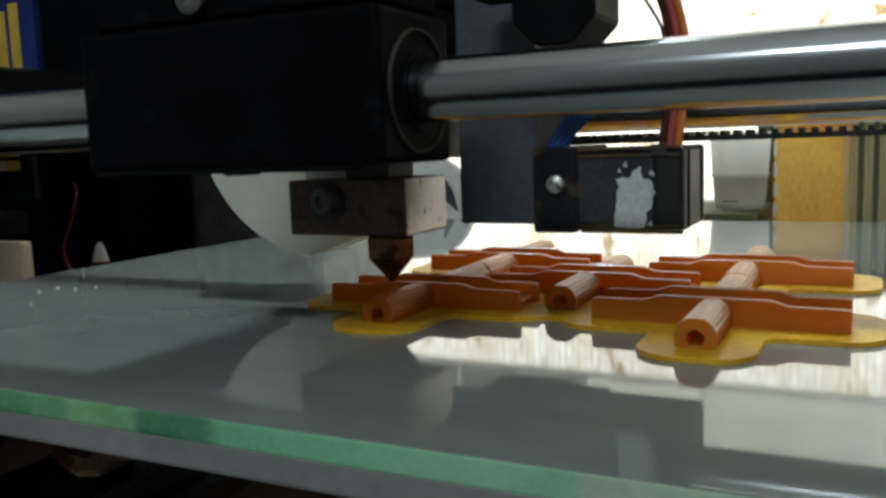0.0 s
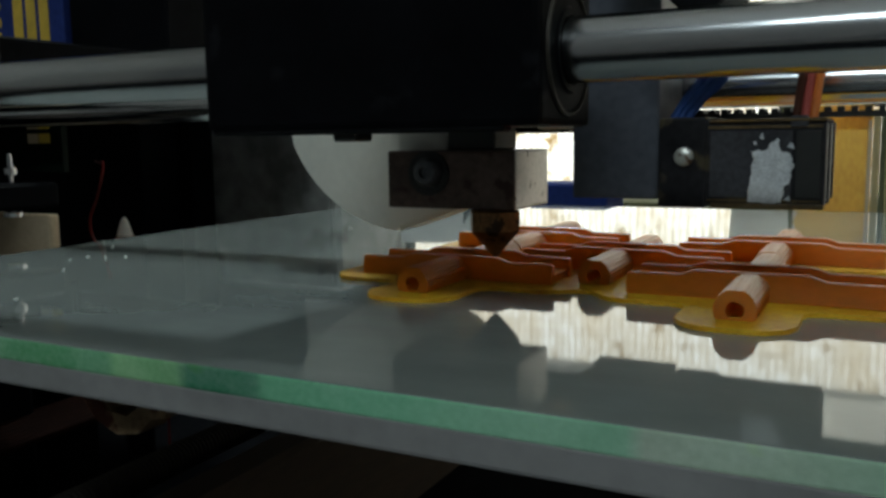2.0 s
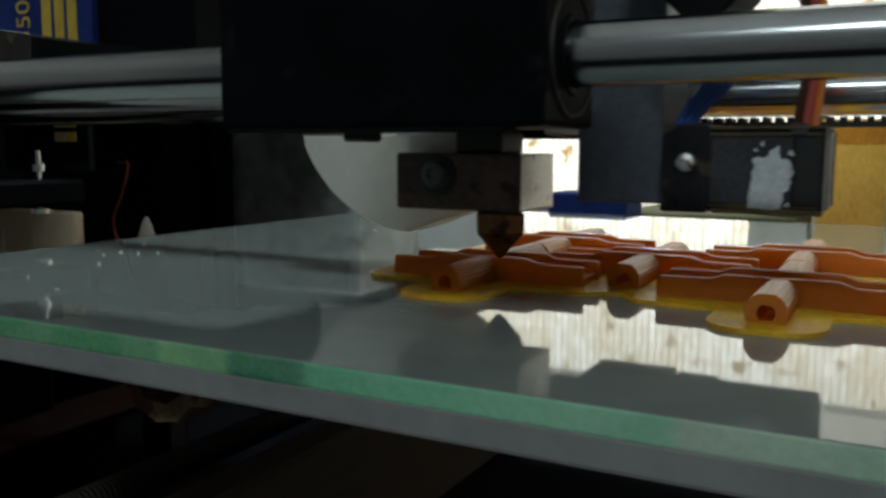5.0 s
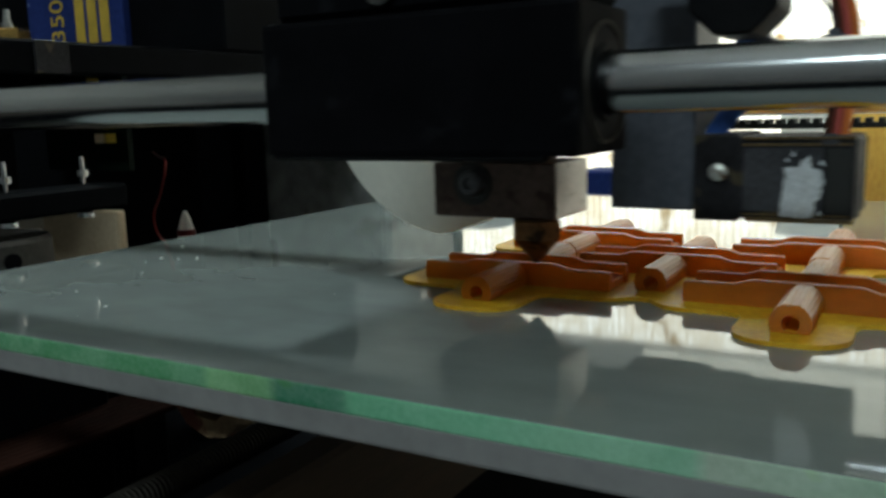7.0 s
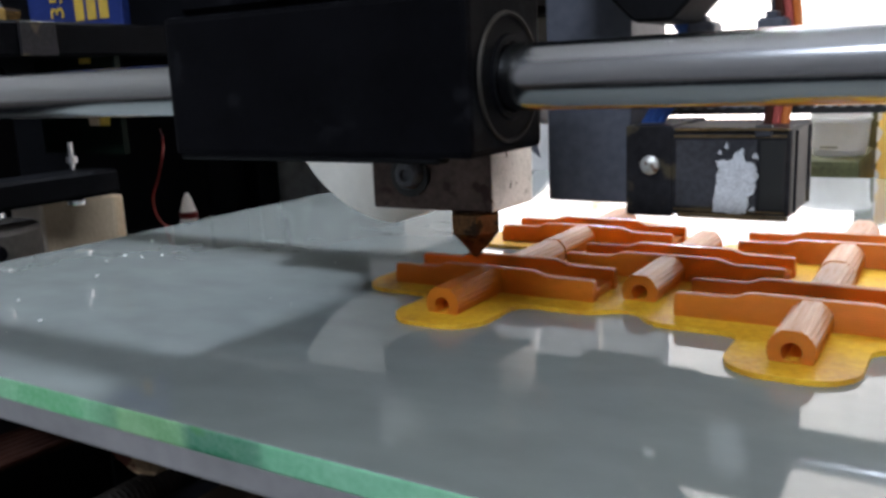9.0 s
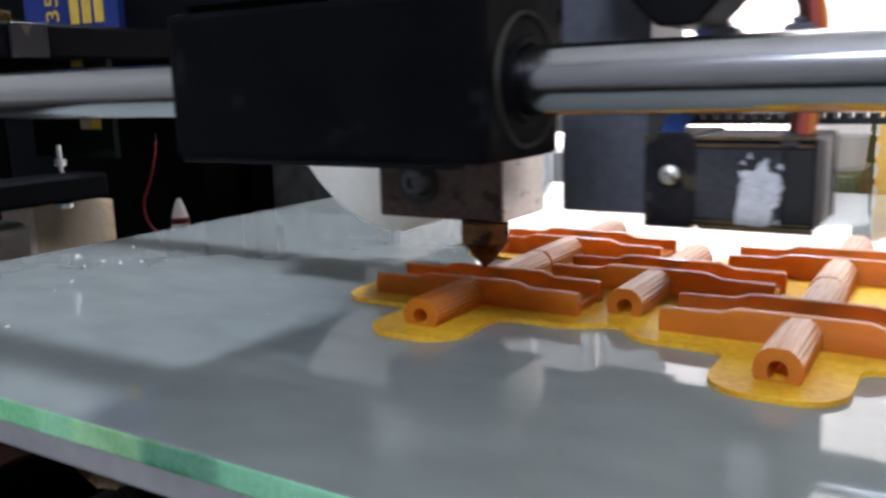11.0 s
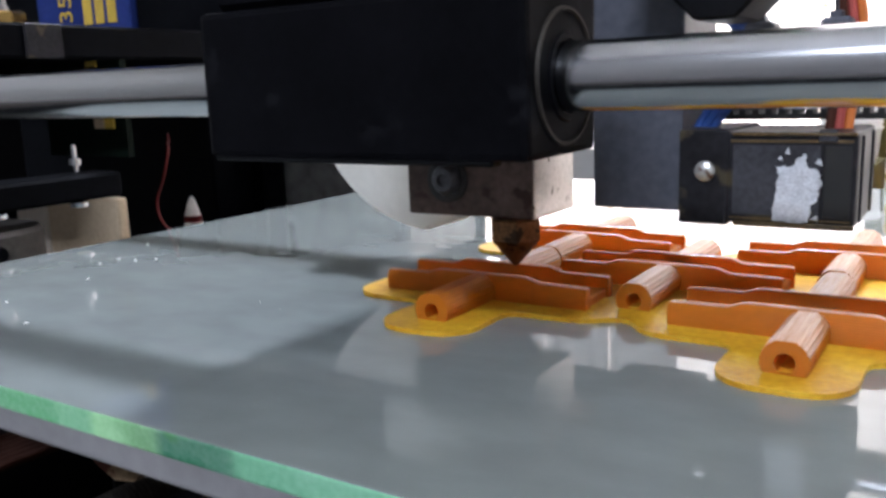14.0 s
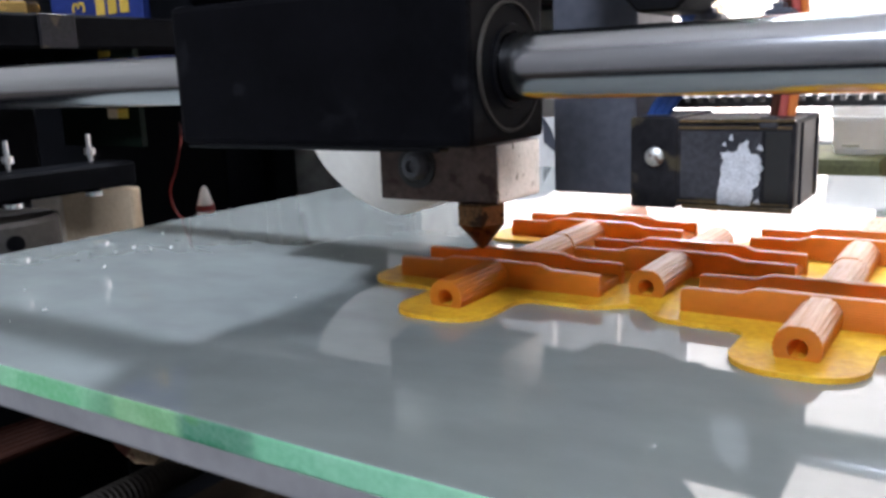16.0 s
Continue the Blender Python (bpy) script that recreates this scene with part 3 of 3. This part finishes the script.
    part("extruder_body", box(bmesh.new(), -31, 12, -1, 40, 51.9, 112, 2.0, 2), BLACK, t)
    part("extruder_motor", box(bmesh.new(), 12.2, 37.5, -1, 38, 60.2, 112, 1.5, 2), BLACK, t)
    part("wire_arm", box(bmesh.new(), 22, 42, -14, -4, 50.5, 53.5, 0.6), BLACK, t)
    bm = bmesh.new()
    cyl(bm, (36.6, -16, 48.4), (36.6, -3, 48.4), 6.6, n=8)
    bmesh.ops.rotate(bm, cent=(36.6, -9.5, 48.4), matrix=Matrix.Rotation(radians(22.5), 3, "Y"), verts=bm.verts[:])
    bmesh.ops.bevel(bm, geom=bm.edges[:], offset=0.4, segments=1, affect="EDGES")
    part("cable_gland", bm, BLACK_EDGE, t)
    for x in (36.2, 46.0):
        part("connector", box(bmesh.new(), x, x + 4.0, 1, 6, 39.5, 42.7, 0.5), SLATE, t, "small grey plug connector")
        part("connector_neck", box(bmesh.new(), x + 1.0, x + 2.6, 2, 5, 42.6, 43.6, 0.2), SLATE, t)
        part("connector_lead", tube(bmesh.new(), [(x + 1.8, 3.5, 43), (x + 0.8, 4, 47), (x - 6, 6, 56), (x - 20, 10, 66)], 0.28), PANEL, t, smooth=True)
    # the small servo and its bracket, both reaching back to the belt
    part("servo_bracket", box(bmesh.new(), 13.6, 27.8, 1.0, 18.5, 15.5, 60.0, 0.5, 2), SLATE, t, "slate grey plastic bracket")
    bm = bmesh.new()
    box(bm, 30.0, 52.4, -5.0, 13.0, 15.2, 27.8, 0.7, 2)
    sv = part("servo", bm, SERVO, t, "small black servo in smoked plastic")
    part("end_cover", box(bmesh.new(), 29.2, 36.2, -5.4, 13.4, 14.8, 28.2, 0.5, 2), SERVO, sv)
    bm = bmesh.new()
    turned(bm, (33.0, -5.3, 22.4), (0, -1, 0), [(0, 1.45), (0.5, 1.4), (0.9, 0.9), (0.95, 0.3)], 20)
    part("servo_screw", bm, RUSTY, sv, "bright screw head with rust", smooth=True)
    bm = bmesh.new()
    corners = [(42.3, 23.2), (42.9, 22.1), (42.4, 19.5), (42.1, 15.9), (45.2, 15.5), (46.7, 15.8), (46.9, 17.9), (47.7, 19.1), (48.2, 21.4), (47.6, 22.9), (46.4, 23.2), (46.0, 25.0), (45.3, 24.5), (44.4, 23.3)]
    rag, rnd = [], random.Random(11)
    for (xa, za), (xb, zb) in zip(corners, corners[1:] + corners[:1]):
        for k in range(4):
            w = 0.0 if k == 0 else 0.22
            rag.append((xa + (xb - xa) * k / 4 + rnd.uniform(-w, w), za + (zb - za) * k / 4 + rnd.uniform(-w, w)))
    prism(bm, rag, -5.22, -5.02)
    part("label_scrap", bm, LABEL, sv, "torn whitish label scrap")
    for bits in (((42.6, 24.2), (43.2, 24.0), (43.0, 24.7)), ((47.3, 23.7), (48.2, 23.4), (48.0, 24.2), (47.6, 24.3)), ((46.9, 16.2), (48.0, 15.9), (47.7, 16.8)), ((43.5, 25.0), (44.1, 24.8), (43.9, 25.8))):
        part("label_shred", prism(bmesh.new(), bits, -5.2, -5.03), LABEL, sv)
    part("front_panel", box(bmesh.new(), 36.7, 47.9, -5.04, -4.8, 16.5, 26.1, 0.05), PANEL, sv, "greyish smoked front panel")
    part("dark_strip", box(bmesh.new(), 48.4, 51.7, -5.12, -4.9, 16.4, 26.0, 0.1), RUBBER, sv)
    part("top_tab", box(bmesh.new(), 47.6, 49.9, -5.35, -4.4, 26.5, 28.15, 0.15), PANEL, sv)
    for y in (-2.0, 9.0):
        part("side_rib", box(bmesh.new(), 52.2, 52.72, y, y + 1.3, 15.6, 27.2, 0.15), SERVO, sv)
    part("foot_ridge", box(bmesh.new(), 37.0, 52.3, -5.5, -4.6, 14.9, 15.7, 0.15), AMBER, sv)
    part("top_ridge", box(bmesh.new(), 36.6, 52.2, -5.45, -4.6, 27.3, 27.75, 0.12), AMBER, sv)
    part("seam", box(bmesh.new(), 36.4, 51.8, -5.12, -4.9, 26.4, 26.8), AMBER, sv)
    part("lower_seam", box(bmesh.new(), 36.4, 51.8, -5.2, -4.9, 15.9, 16.2), AMBER, sv)
    for k, m in enumerate((BROWN_WIRE, PINK_WIRE, ORANGE_WIRE)):
        x = 47.6 + k * 1.2
        part("servo_wire", tube(bmesh.new(), [(x, 3.0, 27.5), (x + 0.3, 3.5, 31), (x + 0.9, 5.0, 38), (x + 0.6, 6.0, 44), (x - 1.6, 7.0, 52), (x - 7, 9, 62)], 0.62), m, t, smooth=True)
    for k in range(3):
        part("blue_wire", tube(bmesh.new(), [(30.0 + k, 1.0, 27.8), (31.8 + k * 1.2, 1.5, 31), (34.3 + k * 1.6, 2.0, 34.6), (36.0 + k, 2, 40), (30 + k, 6, 47)], 0.7), BLUE_WIRE, t, smooth=True)
    CARRIAGE.append(t)


carriage()


# ---- the printer's fixed parts ----
def rods():
    for y, z, lab in ((ROD_Y, ROD_Z, "polished steel guide rod through the carriage"), (32.0, 34.4, "polished steel guide rod behind the carriage")):
        bm = bmesh.new()
        cyl(bm, (-205, y, z), (215, y, z), 4.0, n=64)
        solid("guide_rod", bm, STEEL, (0, y, z), lab, "rod", "guide rods", smooth=True)
    t = thing("drive_belt", (0, 25, 27), "black toothed rubber drive belt", "belt")
    bm = bmesh.new()
    box(bm, -18, 200, 20, 26, 28.2, 29.1)
    part("band", bm, RUBBER, t)
    bm = bmesh.new()
    for k in range(-8, 98):
        x = 2.04 * k
        box(bm, x - 0.5, x + 0.5, 20, 26, 29.0, 29.9)
    tagged(part("teeth", bm, RUBBER, t), kind="stuff")


rods()


def frame_parts():
    t = thing("axis_bracket", (-190, 20, DECK), "black metal bracket with bolts at the rod's end", "bracket")
    part("crossbar", box(bmesh.new(), -150.5, -137.5, -45, 24, 8.6, 15.4, 0.8), FRAME, t)
    for x, y in ((-144.6, 14.8), (-144.4, -8.5)):
        part("bolt", turned(bmesh.new(), (x, y, 8), (0, 0, 1), [(-1.6, 2.4), (-0.4, 2.4), (0, 0.7), (9.6, 0.65), (9.65, 1.6), (11.5, 1.6), (11.6, 0.65), (15.2, 0.6)], 18), STEEL, t, "bright bolt with a nut", smooth=True)
    part("post", box(bmesh.new(), -300, -240, -20, 60, DECK, 46.4, 1.5), FRAME, t)
    part("arm", box(bmesh.new(), -241, -150, -44, -34, 8.8, 15.2, 0.8), FRAME, t)
    part("arm_root", box(bmesh.new(), -260, -240.2, -44, -19, 8.8, 15.2, 0.8), FRAME, t)
    t = thing("shaft_coupling", (-154, -12, DECK), "grey metal shaft coupling on a black motor", "coupling")
    c = part("coupling_body", turned(bmesh.new(), (-154, -12, 0), (0, 0, 1), [(-22, 18), (-6, 18.4), (2.8, 18.2), (3.8, 17.2), (3.9, 5)], 40), COUPLING, t, smooth=True)
    part("set_screw", turned(bmesh.new(), (-135.9, -14.2, -1.2), (0.993, -0.12, 0), [(-1, 2.2), (0.5, 2.2), (0.52, 1.2)], 16), BLACK, c, "dark set screw hole")
    part("shaft", cyl(bmesh.new(), (-154, -12, 3), (-154, -12, 8.9), 4), RING, t)
    part("motor", box(bmesh.new(), -175, -133, -33, 9, DECK, -24, 2), FRAME, t)
    t = thing("metal_tab", (-200, 18, DECK + 8), "grey metal tab with rounded corners on a post", "bracket")
    part("tab", box(bmesh.new(), -226, -181, 8, 28, -62, -58.5, 1.6, 3), DULL_STEEL, t)
    part("post", cyl(bmesh.new(), (-212, 18, DECK + 8), (-212, 18, -61.9), 4), FRAME, t)
    solid("plinth", box(bmesh.new(), -232, -166, 40, 56, DECK + 8, -30, 1.0), FRAME, (-198, 48, DECK + 8), "black plinth under the fibreboard block", "plinth")
    t = thing("wood_block", (-198, 47, -30), "pale fibreboard block behind the bracket", "block")
    part("wide_face", box(bmesh.new(), -208, -169.6, 45, 49, -30, 3.6, 0.6), WOOD, t)
    part("side_face", box(bmesh.new(), -226, -208.2, 44.6, 49, -30, 3.4, 0.6), PALE_WOOD, t, "paler fibreboard strip")
    solid("base_plate", box(bmesh.new(), -330, 250, -240, 290, DECK, DECK + 8, 1.0), FRAME, (0, 0, DECK), "black base plate of the printer", "base plate", kind="structure")
    t = thing("upper_shelf", (-240, 90, DECK), "black shelf plate on a black upright", "shelf")
    part("shelf_plate", box(bmesh.new(), -340, -159.5, -30, 150, 46.5, 56, 0.8), FRAME, t)
    part("upright", box(bmesh.new(), -340, -240, 150, 175, DECK, 220, 1), FRAME, t)
    part("grey_band", box(bmesh.new(), -159.8, -158.7, 14, 25, 46.6, 55.9, 0.2), SERVO, t, "greyish band")
    part("end_stop", box(bmesh.new(), -208.4, -160, 90, 128, 56, 132, 1.0), FRAME, t)
    t = thing("blue_box", (-235, 110, 56), "dark blue card box with yellow printed bars", "box")
    part("carton", box(bmesh.new(), -266, -209, 88, 130, 56, 130, 0.5), BLUE_CARD, t)
    for k, h in enumerate((80.5, 84, 86.5)):
        x = -236 + 7.2 * k
        part("yellow_bar", box(bmesh.new(), x, x + 5.2, 87.6, 88, 63, h, 0.1), YELLOW_INK, t)
    cu = bpy.data.curves.new("digits", "FONT")
    cu.body, cu.size, cu.extrude = "3500", 0.0115, 0.0001
    cu.align_x, cu.align_y = "LEFT", "CENTER"
    ob = new("digits", cu)
    ob.data.materials.append(YELLOW_INK)
    ob.parent = t
    ob.matrix_local = Matrix.Translation(Vector((-246.5 + 235, 87.6 - 110, 64 - 56)) * 0.001) @ Euler((radians(90), 0, 0)).to_matrix().to_4x4() @ pose(0, 0, 0, 0, 0, 90)
    t = thing("brass_fitting", (-188, 24, 56), "yellow brass hexagonal fitting on the shelf", "fitting")
    part("hexagon", turned(bmesh.new(), (-188, 24, 56), (0, 0, 1), [(0, 7.4), (0.6, 8), (4.6, 8), (5.2, 7.4)], 6), BRIGHT_BRASS, t)
    for dx, dy, h in ((-4.2, -1.5, 8.6), (0.2, -3.2, 4.2), (3.8, -0.6, 4.0), (-0.6, 2.6, 6.4)):
        part("stud", turned(bmesh.new(), (-188 + dx, 24 + dy, 61), (0, 0, 1), [(0, 1.7), (1.9, 1.7), (2.0, 1.1), (h - 0.3, 1.0), (h, 0.7)], 14), DULL_STEEL, t, "bright steel stud", smooth=True)

    # relay with pale tape
    t = thing("circuit_board", (-180, 46, 17), "small upright circuit board with pale tape", "circuit board")
    part("board", box(bmesh.new(), -200, -160, 44, 46, 17, 46.6), GREEN, t)
    for z in (25.8, 30.2):
        part("tape_piece", box(bmesh.new(), -174.5, -170.2, 43.4, 44, z, z + 3.0), WOOD, t)
        part("tape_piece", box(bmesh.new(), -169.4, -165.2, 43.4, 44, z, z + 3.0), YELLOW_INK, t)
    part("yellow_tab", box(bmesh.new(), -176, -171, 43.4, 44, 44.8, 48), YELLOW_INK, t)
    t = thing("white_plug", (-175, 79, DECK), "white plastic plug with a red stripe on a black post", "plug")
    part("post", cyl(bmesh.new(), (-175, 81, DECK), (-175, 81, -16), 5), FRAME, t)
    part("cone", turned(bmesh.new(), (-175.4, 80, -16), (0, 0, 1), [(0, 3.1), (5, 3.2), (9, 2.8), (13, 1.7), (15.2, 0.8), (15.6, 0.25)], 24), PORCELAIN, t, smooth=True)
    part("stripe", cyl(bmesh.new(), (-175.4, 80, -9.4), (-175.4, 80, -7.2), 3.25, n=24), RED_WIRE, t, smooth=True)
    bm = tube(bmesh.new(), [(-299, 174.8, 17), (-205, 97, 18), (-172, 69, 19.5), (-163, 61.4, 17), (-165, 60, 8), (-169, 60, 0), (-168, 62, -8), (-158, 66, -14), (-150, 70, -40), (-150, 70, DECK)], 0.4)
    solid("red_wire", bm, RED_WIRE, (-150, 70, DECK), "thin red wire hanging in the frame", "wire", smooth=True)
    # dark body panels that close the printer's left side
    solid("side_panel", box(bmesh.new(), -760, -232, 175, 190, DECK, 300, 1), FRAME, (-260, 180, DECK), "black side panel of the printer", "panel", kind="structure")
    t = thing("control_box", (-190, 230, DECK + 8), "grey-brown sheet metal control box behind the bed", "box")
    part("back_rest", box(bmesh.new(), -238, -163, 262, 270, DECK + 8, 66, 1), FRAME, t)
    part("case", box(bmesh.new(), -262, -163, 196, 260, DECK + 8, 46, 2), SHEET, t)
    part("cover", box(bmesh.new(), -258, -167, 195.2, 196.2, DECK + 14, 41, 0.4), SHEET, t)
    for x in (-252, -173):
        part("cover_screw", turned(bmesh.new(), (x, 195.2, 36), (0, -1, 0), [(0, 2.2), (0.8, 2.0), (1.0, 0.8)], 14), DULL_STEEL, t)
    solid("partition_board", box(bmesh.new(), -345, -238, 262, 270, DECK + 8, 300, 1), FRAME, (-230, 266, DECK + 8), "tall black board behind the control box", "partition")
    t = thing("white_spool", (-122, 236, DECK + 8), "cloudy pale plastic spool flange with a cut-out behind the bed", "spool")
    bm = bmesh.new()
    outer = [(-150, DECK + 8), (-102, DECK + 8), (-101.5, 2), (-102.3, 9), (-105.0, 14), (-109.5, 19), (-115, 22.8), (-121, 24.5), (-132, 25.5), (-150, 25.5)]
    prism(bm, outer, 231, 236)
    part("flange", bm, CLOUDY, t)
    bm = bmesh.new()
    prism(bm, [(-115.3, 15.6), (-114.6, 3.0), (-107.4, -2.6), (-110.5, 8.0)], 230.4, 231.2)
    part("cut_out", bm, SLATE, t, "dark wedge-shaped cut-out")


frame_parts()


def under_bed():
    for x, lab in ((-97.5, "ribbed dark steel threaded rod under the bed"), (78, "ribbed dark steel threaded rod under the bed")):
        t = thing("threaded_rod", (x, 40, DECK), lab, "rod", "threaded rods")
        part("core", cyl(bmesh.new(), (x, -170, -55.6), (x, 260, -55.6), 3.4, n=20), RING, t, smooth=True)
        bm = bmesh.new()
        for k in range(300):
            y = -165 + k * 1.4
            turned(bm, (x, y, -55.6), (0, 1, 0), [(-0.5, 3.35), (-0.15, 4.0), (0.15, 4.0), (0.5, 3.35)], 14)
        tagged(part("thread", bm, RING, t), kind="stuff")
        for y in (-160, 250):
            part("support", box(bmesh.new(), x - 9, x + 9, y - 6, y + 6, DECK, -51, 1), FRAME, t)
    t = solid("wooden_rail", box(bmesh.new(), -76, -64, -190, 240, DECK, -50, 1.5), DARK_WOOD, (-62, 0, DECK), "brown wooden rail under the bed", "rail")


under_bed()


def loose_leads():
    """A flat ribbon of brown and dark red leads that runs under the bed."""
    t = thing("ribbon_cable", (-128, 20, DECK), "flat ribbon of brown and dark red leads", "cable")
    for k in range(8):
        x = -117.0 - 2.6 * k
        part("lead", tube(bmesh.new(), [(x, -75, DECK + 9.2), (x, -66, -62), (x, -48, -46), (x, -10, -45), (x, 60, -46), (x, 150, -50), (x, 200, -70), (x, 215, DECK + 9.2)], 1.1), MAROON_WIRE, t, smooth=True)


loose_leads()


# ---- behind the printer ----
def background():
    t = thing("back_ledge", (60, 320, DECK), "dark olive cloth-covered ledge behind the bed", "ledge")
    part("block", box(bmesh.new(), -60, 22, 270, 340, DECK, -6, 3, 2), DRAB, t)
    t = thing("white_pot", (10, 296, -6), "white plastic pot in two stacked tiers", "pot")
    part("foot_rim", turned(bmesh.new(), (10.5, 298, -6), (0, 0, 1), [(0, 10.4), (0.4, 10.9), (2.2, 11.0), (2.5, 10.4)], 40), MILKY, t, smooth=True)
    part("lower_tier", turned(bmesh.new(), (10.5, 298, -3.6), (0, 0, 1), [(0, 11.0), (1.0, 11.7), (12.6, 12.5), (13.4, 13.3), (14.4, 13.4), (14.6, 12.6)], 40), MILKY, t, smooth=True)
    part("upper_tier", turned(bmesh.new(), (10.5, 298, 11), (0, 0, 1), [(0, 12.2), (0.6, 12.8), (16.5, 13.8), (17.0, 14.6), (19, 14.6), (19.2, 13.6)], 40), MILKY, t, smooth=True)
    part("slot", box(bmesh.new(), 4.0, 11.0, 286.2, 286.9, -2.2, -1.6), DARK_PAPER, t)
    solid("blue_tray", box(bmesh.new(), -75, -40, 214, 240, DECK, 5.5, 1.0), BLUE_CARD, (-57, 227, DECK), "dark blue tray standing behind the bed", "tray")
    t = thing("padded_envelope", (41, 318, DECK), "golden padded paper package standing upright", "package")
    part("envelope", box(bmesh.new(), 25.2, 57.6, 305, 330, DECK, 39, 2.5, 3), CARTON, t)
    part("flap", box(bmesh.new(), 25.8, 57.0, 304.2, 305.2, 27, 38, 0.3), CARTON, t)
    part("tape_strip", box(bmesh.new(), 55.9, 57.3, 304.0, 304.3, DECK, 31), PORCELAIN, t, "glossy clear tape strip")
    rnd = random.Random(3)
    for k in range(7):
        z = -30 + 9.5 * k
        part("crinkled_tape", prism(bmesh.new(), [(24.9, z), (25.9 + rnd.random(), z + 1.2), (26.2 + rnd.random() * 1.4, z + 5), (25.0, z + 7.5 + rnd.random())], 304.4, 304.9), PORCELAIN, t, "whitish crinkled tape edge")
    solid("dark_upright", box(bmesh.new(), 13.5, 27, 340, 348, DECK, 46, 0.6), DARK_PAPER, (20, 344, DECK), "dark upright board behind the pot and package", "board")
    x = 57.9
    for k, (w, m, h, lab) in enumerate(((3.2, PAPER, 36, "yellowed paperback standing on edge"), (2.2, DARK_PAPER, 33, "dark green book standing on edge"), (4.0, PAPER, 37, "yellowed paperback standing on edge"), (2.0, DARK_PAPER, 35, "dark green book standing on edge"),
                                        (3.4, PAPER, 36, "yellowed paperback standing on edge"), (3.0, DARK_PAPER, 34, "dark green book standing on edge"), (5.0, PAPER, 38, "yellowed paperback standing on edge"), (6.0, DARK_PAPER, 36, "dark green book standing on edge"), (8, PAPER, 37, "yellowed paperback standing on edge"))):
        solid("book", box(bmesh.new(), x, x + w, 303, 380, DECK, h, 0.3), m, (x + w / 2, 340, DECK), lab, "book", "row of books")
        x += w + 0.12
    solid("red_book", box(bmesh.new(), 54, 106, 300, 372, 38.6, 45, 0.5), RED_CLOTH, (80, 336, 38.6), "dark red book lying on the row of books", "book")


background()

# the carriage's way along its rods and the bed's way across, in mm
CARRIAGE_X = [
    (0, -11.3), (0.1, -10.9), (0.2, -8.1), (0.3, -0.2), (0.4, 1.9), (0.5, 1.7), (0.6, -5.4), (0.7, -10.2), (0.8, -10), (0.9, -2), (1, 1.9), (1.1, -2.9), (1.2, -5.4), (1.3, -10), (1.4, -13.3),
    (1.5, -13.1), (1.6, -8.8), (1.7, -5), (1.8, -0.2), (1.9, 2.1), (2, 2.2), (2.1, 0.2), (2.2, -2.4), (2.3, -7), (2.4, -9.5), (2.5, -12.2), (2.6, -11), (2.7, -8), (2.8, -4.7), (2.9, -2), (3, 1.0),
    (3.1, 1.2), (3.3, 0.4), (3.5, 0), (3.7, -0.8), (3.9, -5), (4.1, -11.5), (4.3, -11), (4.5, -3), (4.7, 1.5), (4.9, 0.5), (5.2, -9), (5.4, -12), (5.6, -4), (5.8, -8.5), (5.9, -10.4), (6, -10.2),
    (6.2, -10.4), (6.4, -10.8), (6.5, -9.5), (6.6, 0), (6.8, 0.8), (6.9, 0.6), (7, -1.0), (7.1, -11), (7.2, -10.8), (7.3, -10), (7.4, -12.6), (7.5, -12.4), (7.6, -12), (7.7, -5.6), (7.8, 1.3),
    (7.9, 1.3), (8, -4.8), (8.1, -12.2), (8.2, -12.6), (8.3, -12), (8.4, -5), (8.5, 1.3), (8.6, 2.6), (8.7, 0.6), (8.8, -8.8), (8.9, -10.7), (9, -11.6), (9.1, -1.8), (9.2, 2.3), (9.3, 2.4),
    (9.4, -3.6), (9.5, -9.8), (9.6, -12.3), (9.7, -12.5), (9.9, -7), (10.1, 1.5), (10.3, 2), (10.5, -6), (10.7, -12), (10.9, -11), (11.1, -2), (11.3, 2), (11.5, 0), (11.8, -3.6), (11.9, -6.6),
    (12, -10), (12.1, -11.8), (12.2, -10.7), (12.3, -6.8), (12.4, -3.6), (12.5, -1.3), (12.6, 1.4), (12.7, 1.6), (12.8, 1.7), (13, 0.7), (13.3, -0.6), (13.5, -2.1), (13.7, -2.6), (14, -3.3),
    (14.5, -6.7), (15, -7.9), (15.5, -10.8), (16, -12.5)]
BED_Y = [
    (0, -1.2), (0.5, -2.4), (1, -2.1), (1.5, 0.6), (2, -1.9), (2.5, -1.8), (3, 0), (3.5, 0), (4.5, -1), (5.2, 0.2), (6, -0.4), (6.5, -0.9), (7, -1.5), (7.2, -3), (7.3, -7), (7.5, -8.6), (8, -9.6),
    (8.5, -7.2), (9, -7.7), (9.5, -10.3), (10.3, -8), (11.2, -9.5), (12, -9.4), (12.5, -8.5), (13, -8.5), (13.5, -8.3), (14, -9.2), (14.5, -8.5), (15, -9.4), (15.5, -9.2), (16, -9.2)]


def motions():
    for ob in CARRIAGE:
        home = ob.location.copy()
        walk(ob, [(t, Matrix.Translation(home + Vector((x * 0.001, 0, 0)))) for t, x in CARRIAGE_X])
    for ob in BED:
        home = ob.location.copy()
        walk(ob, [(t, Matrix.Translation(home + Vector((0, y * 0.001, 0)))) for t, y in BED_Y])


motions()
